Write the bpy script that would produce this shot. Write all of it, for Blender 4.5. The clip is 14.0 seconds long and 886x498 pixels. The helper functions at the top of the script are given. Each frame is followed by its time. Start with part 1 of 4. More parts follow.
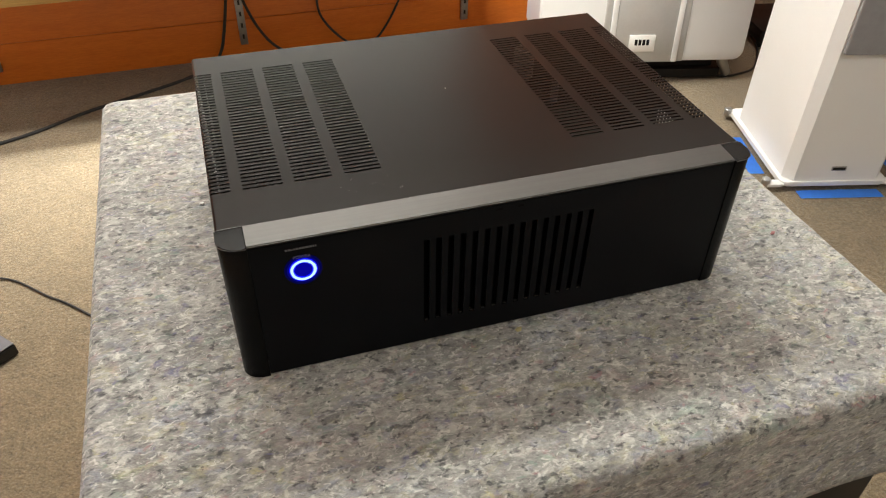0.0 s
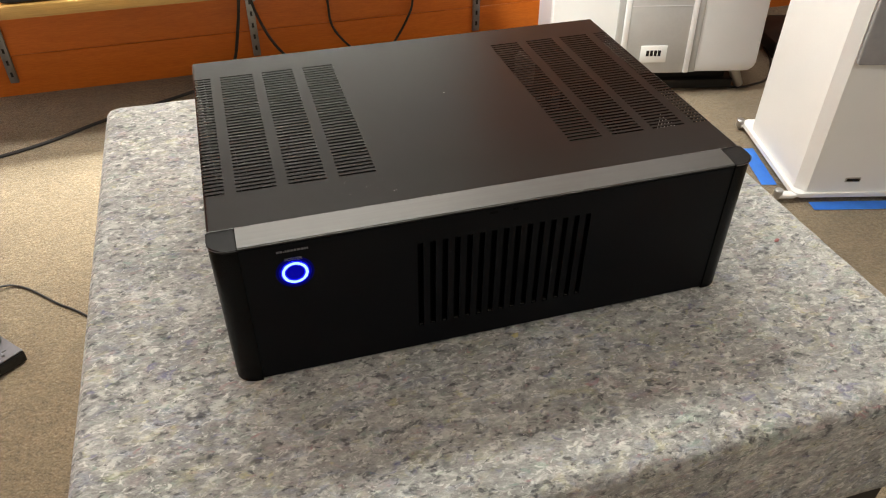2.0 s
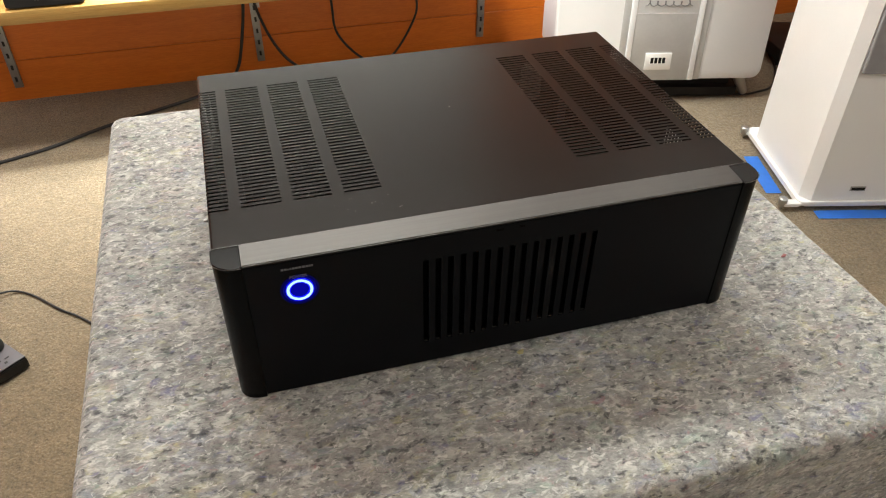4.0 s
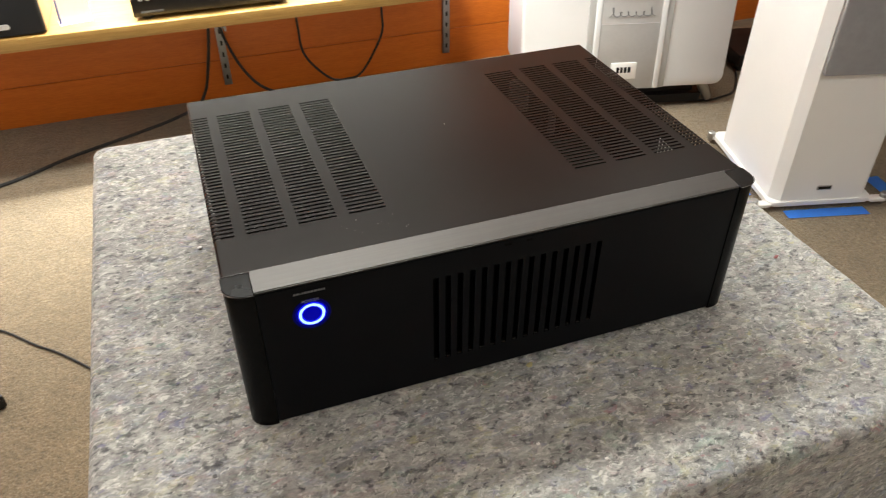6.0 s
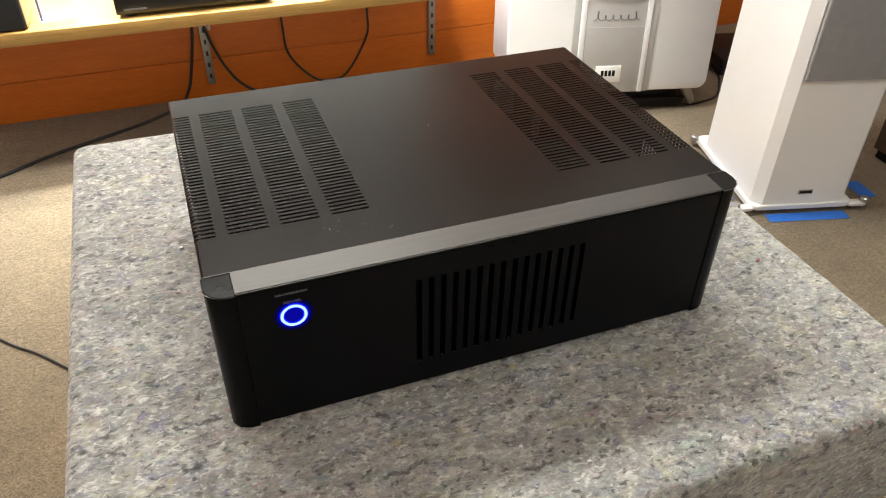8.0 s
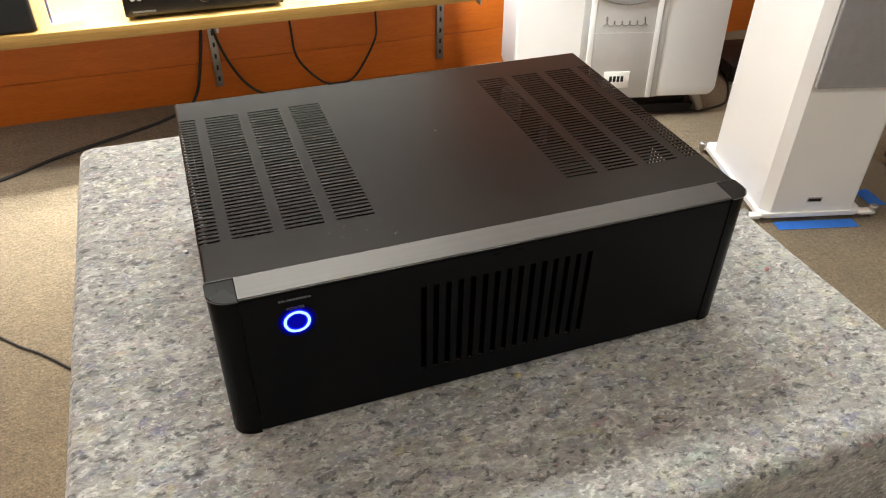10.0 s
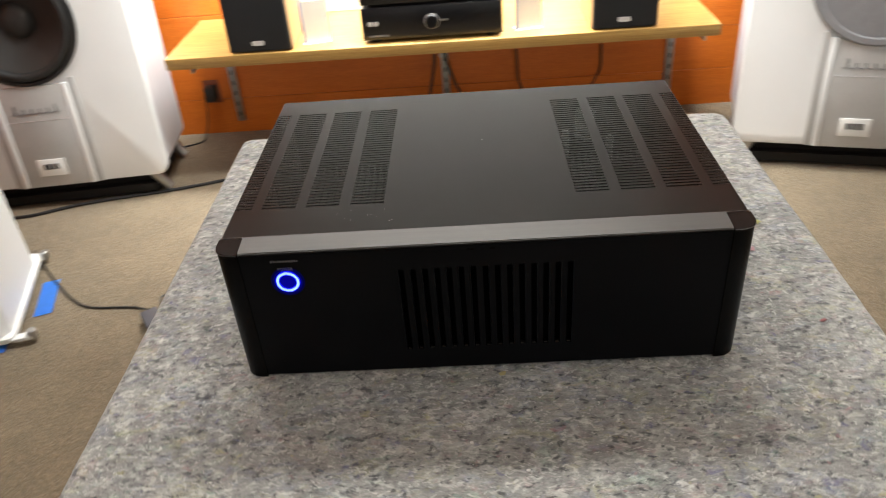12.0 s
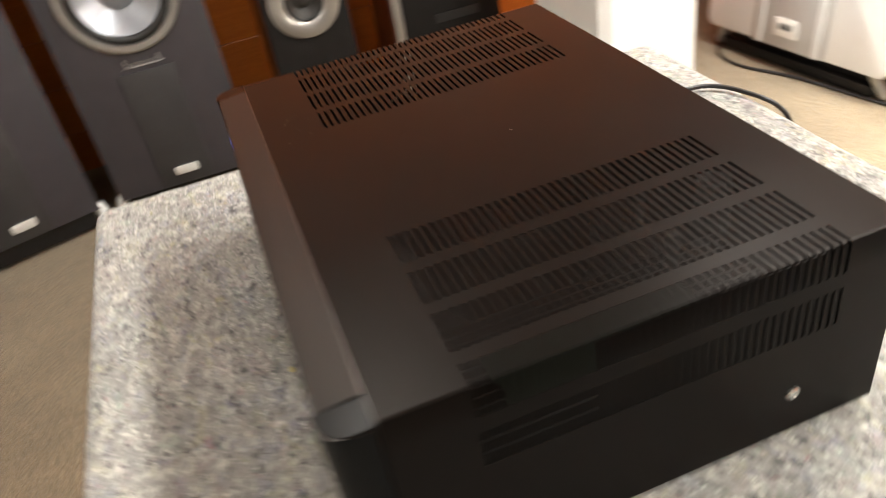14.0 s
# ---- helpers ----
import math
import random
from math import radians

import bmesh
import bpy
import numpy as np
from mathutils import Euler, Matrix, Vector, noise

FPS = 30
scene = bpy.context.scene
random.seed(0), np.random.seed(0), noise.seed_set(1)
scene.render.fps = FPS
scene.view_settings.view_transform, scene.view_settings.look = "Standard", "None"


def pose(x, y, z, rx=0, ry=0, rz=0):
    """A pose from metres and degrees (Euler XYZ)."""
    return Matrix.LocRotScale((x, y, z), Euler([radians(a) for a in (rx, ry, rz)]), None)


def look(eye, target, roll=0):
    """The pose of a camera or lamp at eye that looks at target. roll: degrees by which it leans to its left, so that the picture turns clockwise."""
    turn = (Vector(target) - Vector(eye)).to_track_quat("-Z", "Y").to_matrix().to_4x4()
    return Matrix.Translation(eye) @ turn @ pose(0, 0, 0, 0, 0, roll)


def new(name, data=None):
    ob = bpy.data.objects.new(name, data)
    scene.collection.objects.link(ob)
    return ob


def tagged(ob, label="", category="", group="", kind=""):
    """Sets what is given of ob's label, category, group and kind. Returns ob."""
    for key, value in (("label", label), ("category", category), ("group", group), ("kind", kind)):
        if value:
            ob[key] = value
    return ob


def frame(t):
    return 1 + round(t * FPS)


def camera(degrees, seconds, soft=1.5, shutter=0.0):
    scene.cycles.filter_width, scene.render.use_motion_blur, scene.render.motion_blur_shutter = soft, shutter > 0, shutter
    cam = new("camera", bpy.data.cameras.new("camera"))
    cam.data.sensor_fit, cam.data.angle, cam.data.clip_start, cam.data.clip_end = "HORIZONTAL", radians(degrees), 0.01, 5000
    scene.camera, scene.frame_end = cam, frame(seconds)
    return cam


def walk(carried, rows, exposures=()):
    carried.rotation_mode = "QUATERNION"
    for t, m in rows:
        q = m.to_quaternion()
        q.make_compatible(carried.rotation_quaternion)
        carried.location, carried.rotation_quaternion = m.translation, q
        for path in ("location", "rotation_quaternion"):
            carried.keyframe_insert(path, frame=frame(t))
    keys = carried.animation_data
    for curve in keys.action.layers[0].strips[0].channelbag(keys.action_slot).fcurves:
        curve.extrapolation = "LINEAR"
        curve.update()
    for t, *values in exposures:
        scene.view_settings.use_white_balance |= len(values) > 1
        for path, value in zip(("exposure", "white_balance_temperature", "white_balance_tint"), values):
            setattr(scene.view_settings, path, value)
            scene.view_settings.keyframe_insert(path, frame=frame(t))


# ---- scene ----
cam = camera(61.10, 14.0, soft=1.1, shutter=0.6)
PATH = [
    (0, (0.0195, -0.4270, 1.1975), (0.2619, 0.3048, 0.5604), 1.08),
    (0.5, (0.0208, -0.4322, 1.1988), (0.2618, 0.3096, 0.5730), 1.01),
    (1, (0.0255, -0.4314, 1.2017), (0.2619, 0.3169, 0.5819), 0.75),
    (1.5, (0.0294, -0.4287, 1.1921), (0.2599, 0.3205, 0.5712), 0.46),
    (2, (0.0348, -0.4317, 1.1889), (0.2615, 0.3158, 0.5645), 0.46),
    (2.5, (0.0317, -0.4284, 1.1939), (0.2573, 0.3202, 0.5703), 0.41),
    (5, (0.0371, -0.4215, 1.1958), (0.2612, 0.3343, 0.5805), 0.60),
    (5.5, (0.0271, -0.4357, 1.2049), (0.2524, 0.3286, 0.6007), -0.60),
    (6, (0.0058, -0.4120, 1.1967), (0.2745, 0.3375, 0.5916), -0.16),
    (6.5, (0.0028, -0.3947, 1.1924), (0.2951, 0.3413, 0.5817), 0.98),
    (7, (0.0092, -0.4013, 1.1933), (0.3040, 0.3349, 0.5841), 1.09),
    (7.5, (0.0012, -0.4072, 1.1967), (0.2930, 0.3330, 0.5909), 1.00),
    (8, (0.0071, -0.4105, 1.1951), (0.2957, 0.3331, 0.5919), 1.05),
    (10.5, (0.0106, -0.4041, 1.1936), (0.2899, 0.3475, 0.5961), 1.06),
    (11, (0.0170, -0.4036, 1.1981), (0.2765, 0.3574, 0.6035), 0.06),
    (11.5, (0.0733, -0.4360, 1.2026), (0.2203, 0.3630, 0.6194), -2.22),
    (11.7, (0.1302, -0.4647, 1.2027), (0.1989, 0.3534, 0.6317), -3.34),
    (12, (0.2117, -0.5041, 1.1921), (0.1660, 0.3272, 0.6382), -4.76),
    (12.2, (0.2533, -0.5050, 1.1894), (0.1420, 0.3228, 0.6391), -5.45),
    (12.5, (0.3301, -0.4497, 1.1595), (0.1029, 0.3538, 0.6092), -6.88),
    (12.7, (0.3801, -0.3866, 1.1313), (0.0702, 0.3837, 0.5740), -7.63),
    (13, (0.4572, -0.3100, 1.1164), (0.0299, 0.3856, 0.5388), -8.56),
    (13.2, (0.5200, -0.2558, 1.1256), (0.0108, 0.3699, 0.5346), -9.02),
    (13.5, (0.6125, -0.1721, 1.1208), (-0.0501, 0.3132, 0.5504), -9.37),
    (13.8, (0.6656, -0.0750, 1.1269), (-0.0905, 0.2257, 0.5455), -10.87),
    (14, (0.6639, 0.0129, 1.1063), (-0.1276, 0.2081, 0.5272), -10.88),
]
walk(cam, [(t, look(eye, target, roll)) for t, eye, target, roll in PATH],
     exposures=[(0, -0.15, 6640, 10), (2.5, -0.15, 6580, 10), (5, -0.14, 6510, 10), (6.5, -0.07, 6490, 10), (8, -0.07, 6490, 10), (11, -0.12, 6480, 10), (12, -0.42, 6400, 12), (12.5, -0.37, 6450, 12), (13, -0.05, 6540, 10), (13.5, 0.27, 6610, 10), (14, 0.33, 6800, 13)])

# ---- light, sky and room tone ----
world = bpy.data.worlds.new("world")
scene.world = world
world.use_nodes = True
world.node_tree.nodes["Background"].inputs[0].default_value = (1.0, 0.95, 0.88, 1)
world.node_tree.nodes["Background"].inputs[1].default_value = 0.03


def area(name, x, y, z, sx, sy, watts, target=None, colour=(0.98, 1.0, 0.95)):
    d = bpy.data.lights.new(name, "AREA")
    d.shape, d.size, d.size_y, d.energy, d.color = "RECTANGLE", sx, sy, watts, colour
    o = new(name, d)
    o.matrix_world = look((x, y, z), target or (x, y + 0.0001, 0))
    return o


# first two inferred from shadow edge and glare; the rest are added fill
LAMPS = ((0.20, 1.40, 1.2, 0.24, 53), (-0.74, 1.38, 0.45, 0.36, 20), (1.50, 1.42, 0.6, 0.24, 16), (-0.95, 0.12, 0.30, 0.30, 9), (1.90, -0.80, 0.6, 0.6, 17), (1.55, -2.00, 1.0, 0.6, 12), (0.40, -2.15, 1.0, 0.6, 7))
for lx, ly, sx, sy, watts in LAMPS:
    area("ceiling_lamp_light", lx, ly, 2.43, sx, sy, watts)
# unseen source, assumed from how brightly the shelf is lit
area("shelf_lamp_light", 0.12, 1.90, 1.45, 1.5, 0.10, 78, (0.12, 2.14, 0.44), colour=(0.97, 1.0, 0.96)).data.spread = radians(105)

B = 0.727          # top of the covered table
WALL_N, WALL_W, WALL_E, WALL_S, CEIL = 2.19, -1.97, 3.0, -2.8, 2.5


# ---- materials ----
def material(name, colour, rough=0.5, metal=0.0, spec=0.5, coat=0.0):
    m = bpy.data.materials.new(name)
    m.use_nodes = True
    b = m.node_tree.nodes["Principled BSDF"]
    b.inputs["Base Color"].default_value = (*colour, 1)
    b.inputs["Roughness"].default_value = rough
    b.inputs["Metallic"].default_value = metal
    b.inputs["Specular IOR Level"].default_value = spec
    b.inputs["Coat Weight"].default_value = coat
    return m


class Nodes:
    """Short hand for a material's node tree."""
    def __init__(self, m):
        self.t = m.node_tree
        self.b = self.t.nodes["Principled BSDF"]

    def add(self, kind, **sets):
        n = self.t.nodes.new(kind)
        for k, v in sets.items():
            n.inputs[k.replace("_", " ")].default_value = v
        return n

    def link(self, a, b):
        self.t.links.new(a, b)

    def coords(self, scale=(1, 1, 1)):
        g = self.t.nodes.new("ShaderNodeNewGeometry")
        m = self.t.nodes.new("ShaderNodeMapping")
        m.inputs["Scale"].default_value = scale
        self.link(g.outputs["Position"], m.inputs["Vector"])
        return m.outputs["Vector"]

    def local(self, scale=(1, 1, 1)):
        g = self.t.nodes.new("ShaderNodeTexCoord")
        m = self.t.nodes.new("ShaderNodeMapping")
        m.inputs["Scale"].default_value = scale
        self.link(g.outputs["Object"], m.inputs["Vector"])
        return m.outputs["Vector"]

    def noise(self, vec, scale, detail=4.0, rough=0.6):
        n = self.add("ShaderNodeTexNoise", Scale=scale, Detail=detail, Roughness=rough)
        self.link(vec, n.inputs["Vector"])
        return n.outputs["Fac"]

    def ramp(self, fac, stops):
        r = self.t.nodes.new("ShaderNodeValToRGB")
        els = r.color_ramp.elements
        while len(els) < len(stops):
            els.new(0.5)
        for e, (p, c) in zip(els, stops):
            e.position = p
            e.color = (*c, 1) if len(c) == 3 else c
        self.link(fac, r.inputs["Fac"])
        return r.outputs["Color"]

    def mix(self, fac, a, b, mode="MIX"):
        n = self.t.nodes.new("ShaderNodeMix")
        n.data_type, n.blend_type = "RGBA", mode
        for sock, v in ((n.inputs[0], fac), (n.inputs[6], a), (n.inputs[7], b)):
            if isinstance(v, bpy.types.NodeSocket):
                self.link(v, sock)
            else:
                sock.default_value = (*v, 1) if isinstance(v, tuple) else v
        return n.outputs[2]

    def bump(self, height, strength, distance=0.002, normal=None):
        n = self.add("ShaderNodeBump", Strength=strength, Distance=distance)
        self.link(height, n.inputs["Height"])
        if normal:
            self.link(normal, n.inputs["Normal"])
        self.link(n.outputs["Normal"], self.b.inputs["Normal"])
        return n.outputs["Normal"]

    def span(self, fac, lo, hi):
        n = self.add("ShaderNodeMapRange")
        n.inputs["To Min"].default_value, n.inputs["To Max"].default_value = lo, hi
        self.link(fac, n.inputs["Value"])
        return n.outputs["Result"]


def speckled(m, colour, spread=0.12, scale=60, bump=0.1, rough=(0.4, 0.6), stretch=(1, 1, 1), fine=None):
    """Gives a material uneven colour and gloss at two scales and a fine relief."""
    n = Nodes(m)
    v = n.local(stretch)
    a, b = n.noise(v, scale), n.noise(v, fine or scale * 9, 2)
    lo = tuple(c * (1 - spread) for c in colour)
    hi = tuple(min(1, c * (1 + spread)) for c in colour)
    col = n.mix(0.35, n.ramp(a, [(0.3, lo), (0.7, hi)]), n.ramp(b, [(0.3, lo), (0.7, hi)]))
    n.link(col, n.b.inputs["Base Color"])
    n.link(n.span(a, *rough), n.b.inputs["Roughness"])
    if bump:
        n.bump(b, bump, 0.0006)
    return m


def felt():
    m = material("grey_felt", (0.3, 0.29, 0.28), 0.95, spec=0.12)
    n = Nodes(m)

    def layer(scale, detail, rough, swirl, turn, stretch, off):
        """Noise drawn out along one direction and curled, like matted fibre."""
        g = n.t.nodes.new("ShaderNodeNewGeometry")
        mv = n.t.nodes.new("ShaderNodeMapping")
        mv.inputs["Location"].default_value = (off, off * 0.7, off * 1.3)
        mv.inputs["Rotation"].default_value = (0, 0, turn)
        mv.inputs["Scale"].default_value = stretch
        n.link(g.outputs["Position"], mv.inputs["Vector"])
        t = n.add("ShaderNodeTexNoise", Scale=float(scale), Detail=float(detail), Roughness=rough, Distortion=swirl)
        n.link(mv.outputs["Vector"], t.inputs["Vector"])
        return t.outputs["Fac"]
    cloud = layer(17, 4, 0.62, 0.3, 0.0, (0.9, 1.15, 1), 0.0)
    mat_a = layer(88, 5, 0.68, 0.35, 0.10, (0.80, 1.22, 1.2), 4.0)
    mat_b = layer(150, 4, 0.70, 0.4, -0.15, (0.78, 1.25, 1.2), 9.0)
    fibre = layer(330, 3, 0.72, 0.9, 0.1, (0.65, 1.4, 1.2), 15.0)
    grey = [(0.32, (0.085, 0.085, 0.083)), (0.44, (0.210, 0.208, 0.199)), (0.56, (0.318, 0.314, 0.295)), (0.69, (0.560, 0.551, 0.513))]
    base = n.mix(0.40, n.ramp(mat_a, grey), n.ramp(mat_b, grey))
    base = n.mix(0.22, base, n.ramp(fibre, [(0.33, (0.095, 0.096, 0.094)), (0.67, (0.520, 0.515, 0.482))]))
    base = n.mix(0.6, base, n.ramp(cloud, [(0.36, (0.36, 0.36, 0.357)), (0.64, (0.61, 0.608, 0.595))]), "OVERLAY")
    # dyed fibre smudged into the grey, then pale wisps and dark specks
    smudges = ((50, 61.0, (0.46, 0.50, 0.64), 0.58, 0.65), (48, 72.0, (0.63, 0.61, 0.42), 0.59, 0.65), (50, 83.0, (0.63, 0.50, 0.52), 0.59, 0.65), (52, 94.0, (0.45, 0.58, 0.51), 0.60, 0.55))
    for scale, off, tint, thr, most in smudges:
        f = layer(scale, 4, 0.65, 0.7, 0.3 * math.sin(off), (0.8, 1.3, 1.2), off)
        base = n.mix(n.ramp(f, [(thr - 0.04, (0, 0, 0)), (thr + 0.10, (most, most, most))]), base, tint, "OVERLAY")
    specks = ((95, 31.0, 0.8, (0.64, 0.63, 0.585), 0.60, 0.42), (160, 36.0, 0.9, (0.74, 0.725, 0.675), 0.61, 0.55), (58, 39.0, 0.3, (0.080, 0.080, 0.083), 0.655, 0.6), (95, 41.0, 0.3, (0.045, 0.045, 0.049), 0.632, 0.78), (150, 46.0, 0.3, (0.032, 0.033, 0.036), 0.628, 0.78),
              (70, 51.0, 0.6, (0.11, 0.11, 0.22), 0.668, 0.6), (80, 56.0, 0.6, (0.34, 0.16, 0.17), 0.69, 0.6), (80, 66.0, 0.7, (0.41, 0.38, 0.18), 0.69, 0.6), (80, 77.0, 0.6, (0.13, 0.23, 0.19), 0.69, 0.55))
    for scale, off, swirl, tint, thr, most in specks:
        f = layer(scale, 3, 0.6, swirl, 0.3 * math.sin(off), (0.82, 1.25, 1.2), off)
        base = n.mix(n.ramp(f, [(thr - 0.045, (0, 0, 0)), (thr + 0.055, (most, most, most))]), base, tint)
    n.link(base, n.b.inputs["Base Color"])
    nb = n.bump(mat_a, 0.7, 0.0026)
    n.bump(fibre, 0.4, 0.0008, nb)
    n.b.inputs["Sheen Weight"].default_value = 0.25
    n.b.inputs["Sheen Roughness"].default_value = 0.6
    return m


def carpet():
    m = material("beige_carpet", (0.4, 0.3, 0.19), 0.97, spec=0.1)
    n = Nodes(m)
    v = n.coords()
    big, mid, fine = n.noise(v, 5, 4), n.noise(v, 95, 4, 0.7), n.noise(v, 210, 3, 0.75)
    c = n.mix(0.5, n.ramp(fine, [(0.36, (0.085, 0.061, 0.036)), (0.64, (0.330, 0.258, 0.168))]), n.ramp(mid, [(0.36, (0.105, 0.077, 0.046)), (0.64, (0.300, 0.233, 0.150))]))
    blotch = n.noise(v, 24, 4, 0.65)
    c = n.mix(0.4, c, n.ramp(blotch, [(0.34, (0.38, 0.375, 0.37)), (0.66, (0.62, 0.62, 0.61))]), "OVERLAY")
    c = n.mix(0.6, c, n.ramp(big, [(0.3, (0.42, 0.415, 0.41)), (0.7, (0.60, 0.60, 0.59))]), "OVERLAY")
    n.link(c, n.b.inputs["Base Color"])
    n.bump(mid, 0.9, 0.006, n.bump(fine, 0.9, 0.004))
    n.b.inputs["Sheen Weight"].default_value = 0.2
    return m


def orange_wood():
    m = material("orange_stained_wood", (0.47, 0.135, 0.03), 0.35, spec=0.35)
    n = Nodes(m)
    v = n.coords((1.0, 1.0, 9.0))
    a, b = n.noise(v, 5, 5), n.noise(v, 40, 4)
    rnd = n.t.nodes.new("ShaderNodeObjectInfo").outputs["Random"]
    c = n.mix(0.5, n.ramp(a, [(0.3, (0.52, 0.120, 0.011)), (0.7, (0.68, 0.186, 0.024))]), n.ramp(b, [(0.3, (0.47, 0.108, 0.010)), (0.72, (0.69, 0.196, 0.026))]))
    c = n.mix(n.span(rnd, 0.0, 0.25), c, (0.55, 0.14, 0.017))
    n.link(c, n.b.inputs["Base Color"])
    n.link(n.span(a, 0.28, 0.46), n.b.inputs["Roughness"])
    n.bump(b, 0.08, 0.001)
    return m


def pale_wood():
    m = material("pale_plywood", (0.62, 0.42, 0.2), 0.45)
    n = Nodes(m)
    v = n.coords((1.2, 14, 60))
    a, b = n.noise(v, 3, 5), n.noise(v, 16, 4)
    c = n.mix(0.5, n.ramp(a, [(0.3, (0.28, 0.155, 0.036)), (0.7, (0.47, 0.290, 0.088))]), n.ramp(b, [(0.35, (0.235, 0.124, 0.027)), (0.65, (0.45, 0.275, 0.084))]))
    n.link(c, n.b.inputs["Base Color"])
    n.bump(b, 0.1, 0.001)
    return m


def cherry():
    m = material("cherry_veneer", (0.2, 0.05, 0.02), 0.35, coat=0.2)
    n = Nodes(m)
    v = n.local((8, 8, 1))
    a = n.noise(v, 6, 6)
    n.link(n.ramp(a, [(0.3, (0.10, 0.022, 0.010)), (0.7, (0.26, 0.07, 0.028))]), n.b.inputs["Base Color"])
    return m


def oak():
    m = material("light_oak_veneer", (0.5, 0.33, 0.17), 0.45)
    n = Nodes(m)
    v = n.local((30, 30, 2))
    a = n.noise(v, 5, 6)
    n.link(n.ramp(a, [(0.3, (0.36, 0.21, 0.09)), (0.7, (0.56, 0.37, 0.19))]), n.b.inputs["Base Color"])
    return m


M_FELT, M_CARPET, M_ORANGE, M_PALE, M_CHERRY, M_OAK = felt(), carpet(), orange_wood(), pale_wood(), cherry(), oak()
M_COVER = speckled(material("satin_black_steel", (0.0050, 0.0045, 0.0041), 0.30, 0.0, 0.078), (0.0056, 0.0046, 0.0040), 0.15, 9, 0, (0.26, 0.34), fine=900)
M_COVER.node_tree.nodes["Principled BSDF"].inputs["Specular Tint"].default_value = (1.0, 0.87, 0.81, 1)
M_FACE = speckled(material("black_anodised_front", (0.0041, 0.0044, 0.0056), 0.3, 0.0, 0.10), (0.0041, 0.0044, 0.0056), 0.2, 12, 0.02, (0.30, 0.38), fine=700)
M_STRIP = speckled(material("brushed_grey_aluminium", (0.12, 0.119, 0.117), 0.42, 1.0), (0.055, 0.0515, 0.0485), 0.12, 8, 0.03, (0.38, 0.48), (1, 60, 60), fine=90)
# paler metal for the highlight line drawn along the trim
M_TRIMGLINT = speckled(material("trim_edge_highlight", (0.11, 0.105, 0.10), 0.4, 1.0), (0.11, 0.105, 0.10), 0.1, 12, 0, (0.34, 0.46))
# bright metal that carries the light caught by the cover and cap edges
M_LIP = speckled(material("cut_edge_highlight", (0.13, 0.126, 0.122), 0.3, 1.0), (0.13, 0.126, 0.122), 0.1, 30, 0, (0.25, 0.4))
M_POST = speckled(material("gloss_black_post", (0.003, 0.003, 0.003), 0.2, 0.0, 0.09), (0.003, 0.003, 0.003), 0.1, 10, 0, (0.20, 0.30))
M_POSTCAP = speckled(material("black_glossy_cap", (0.006, 0.005, 0.0045), 0.3, 0.0, 0.085), (0.006, 0.005, 0.0045), 0.08, 10, 0, (0.20, 0.27))
# near-black that puts the shade inside the front slots into colour
M_SLOTSHADE = material("slot_shade_black", (0.0012, 0.0012, 0.0013), 0.7, spec=0.02)
M_INNER = material("dark_chassis", (0.012, 0.012, 0.012), 0.6)
M_SINK = speckled(material("black_heatsink", (0.010, 0.0095, 0.009), 0.55, 0.0, 0.12), (0.010, 0.0095, 0.009), 0.2, 30, 0)
M_PCB = speckled(material("green_circuit_board", (0.006, 0.013, 0.008), 0.6, spec=0.08), (0.006, 0.013, 0.008), 0.3, 80, 0)
M_BRIGHT = speckled(material("bright_steel", (0.6, 0.6, 0.58), 0.25, 1.0), (0.6, 0.6, 0.58), 0.1, 40, 0.03, (0.2, 0.35))
M_ZINC = speckled(material("zinc_bracket", (0.36, 0.37, 0.38), 0.42, 0.85), (0.36, 0.37, 0.38), 0.15, 60, 0.05, (0.35, 0.5))
M_SCRIPT = speckled(material("dull_grey_metal", (0.17, 0.17, 0.175), 0.4, 0.6), (0.17, 0.17, 0.175), 0.1, 40, 0)
M_PRINT = material("grey_print", (0.16, 0.16, 0.17), 0.6)
M_WHITE = speckled(material("white_satin_lacquer", (0.84, 0.845, 0.845), 0.33), (0.84, 0.845, 0.845), 0.02, 6, 0.015, (0.28, 0.40), fine=200)
M_WHITEPLATE = speckled(material("white_painted_plate", (0.80, 0.795, 0.78), 0.4), (0.80, 0.795, 0.78), 0.05, 20, 0.02)
M_SILVER = speckled(material("silver_grey_panel", (0.50, 0.495, 0.485), 0.42, 0.15), (0.50, 0.495, 0.485), 0.06, 14, 0.03, (0.36, 0.5))
M_LILAC = speckled(material("pale_grey_side", (0.68, 0.66, 0.68), 0.5), (0.68, 0.66, 0.68), 0.04, 12, 0.02)
M_CLOTHGREY = speckled(material("grey_grille_cloth", (0.30, 0.30, 0.315), 0.9), (0.30, 0.30, 0.315), 0.1, 40, 0.4, (0.85, 0.95), fine=1500)
M_BLACKCLOTH = speckled(material("black_grille_cloth", (0.012, 0.013, 0.015), 0.92), (0.012, 0.013, 0.015), 0.2, 30, 0.3, (0.85, 0.97), fine=1500)
M_SLATECLOTH = speckled(material("charcoal_front_vinyl", (0.038, 0.034, 0.040), 0.5), (0.038, 0.034, 0.040), 0.18, 18, 0.25, (0.45, 0.65), fine=800)
M_DARKPANEL = speckled(material("dark_grey_panel", (0.032, 0.031, 0.033), 0.4), (0.032, 0.031, 0.033), 0.15, 14, 0.1, (0.35, 0.5))
M_RUBBER = speckled(material("black_rubber", (0.014, 0.014, 0.014), 0.55), (0.014, 0.014, 0.014), 0.2, 40, 0.05, (0.45, 0.65))
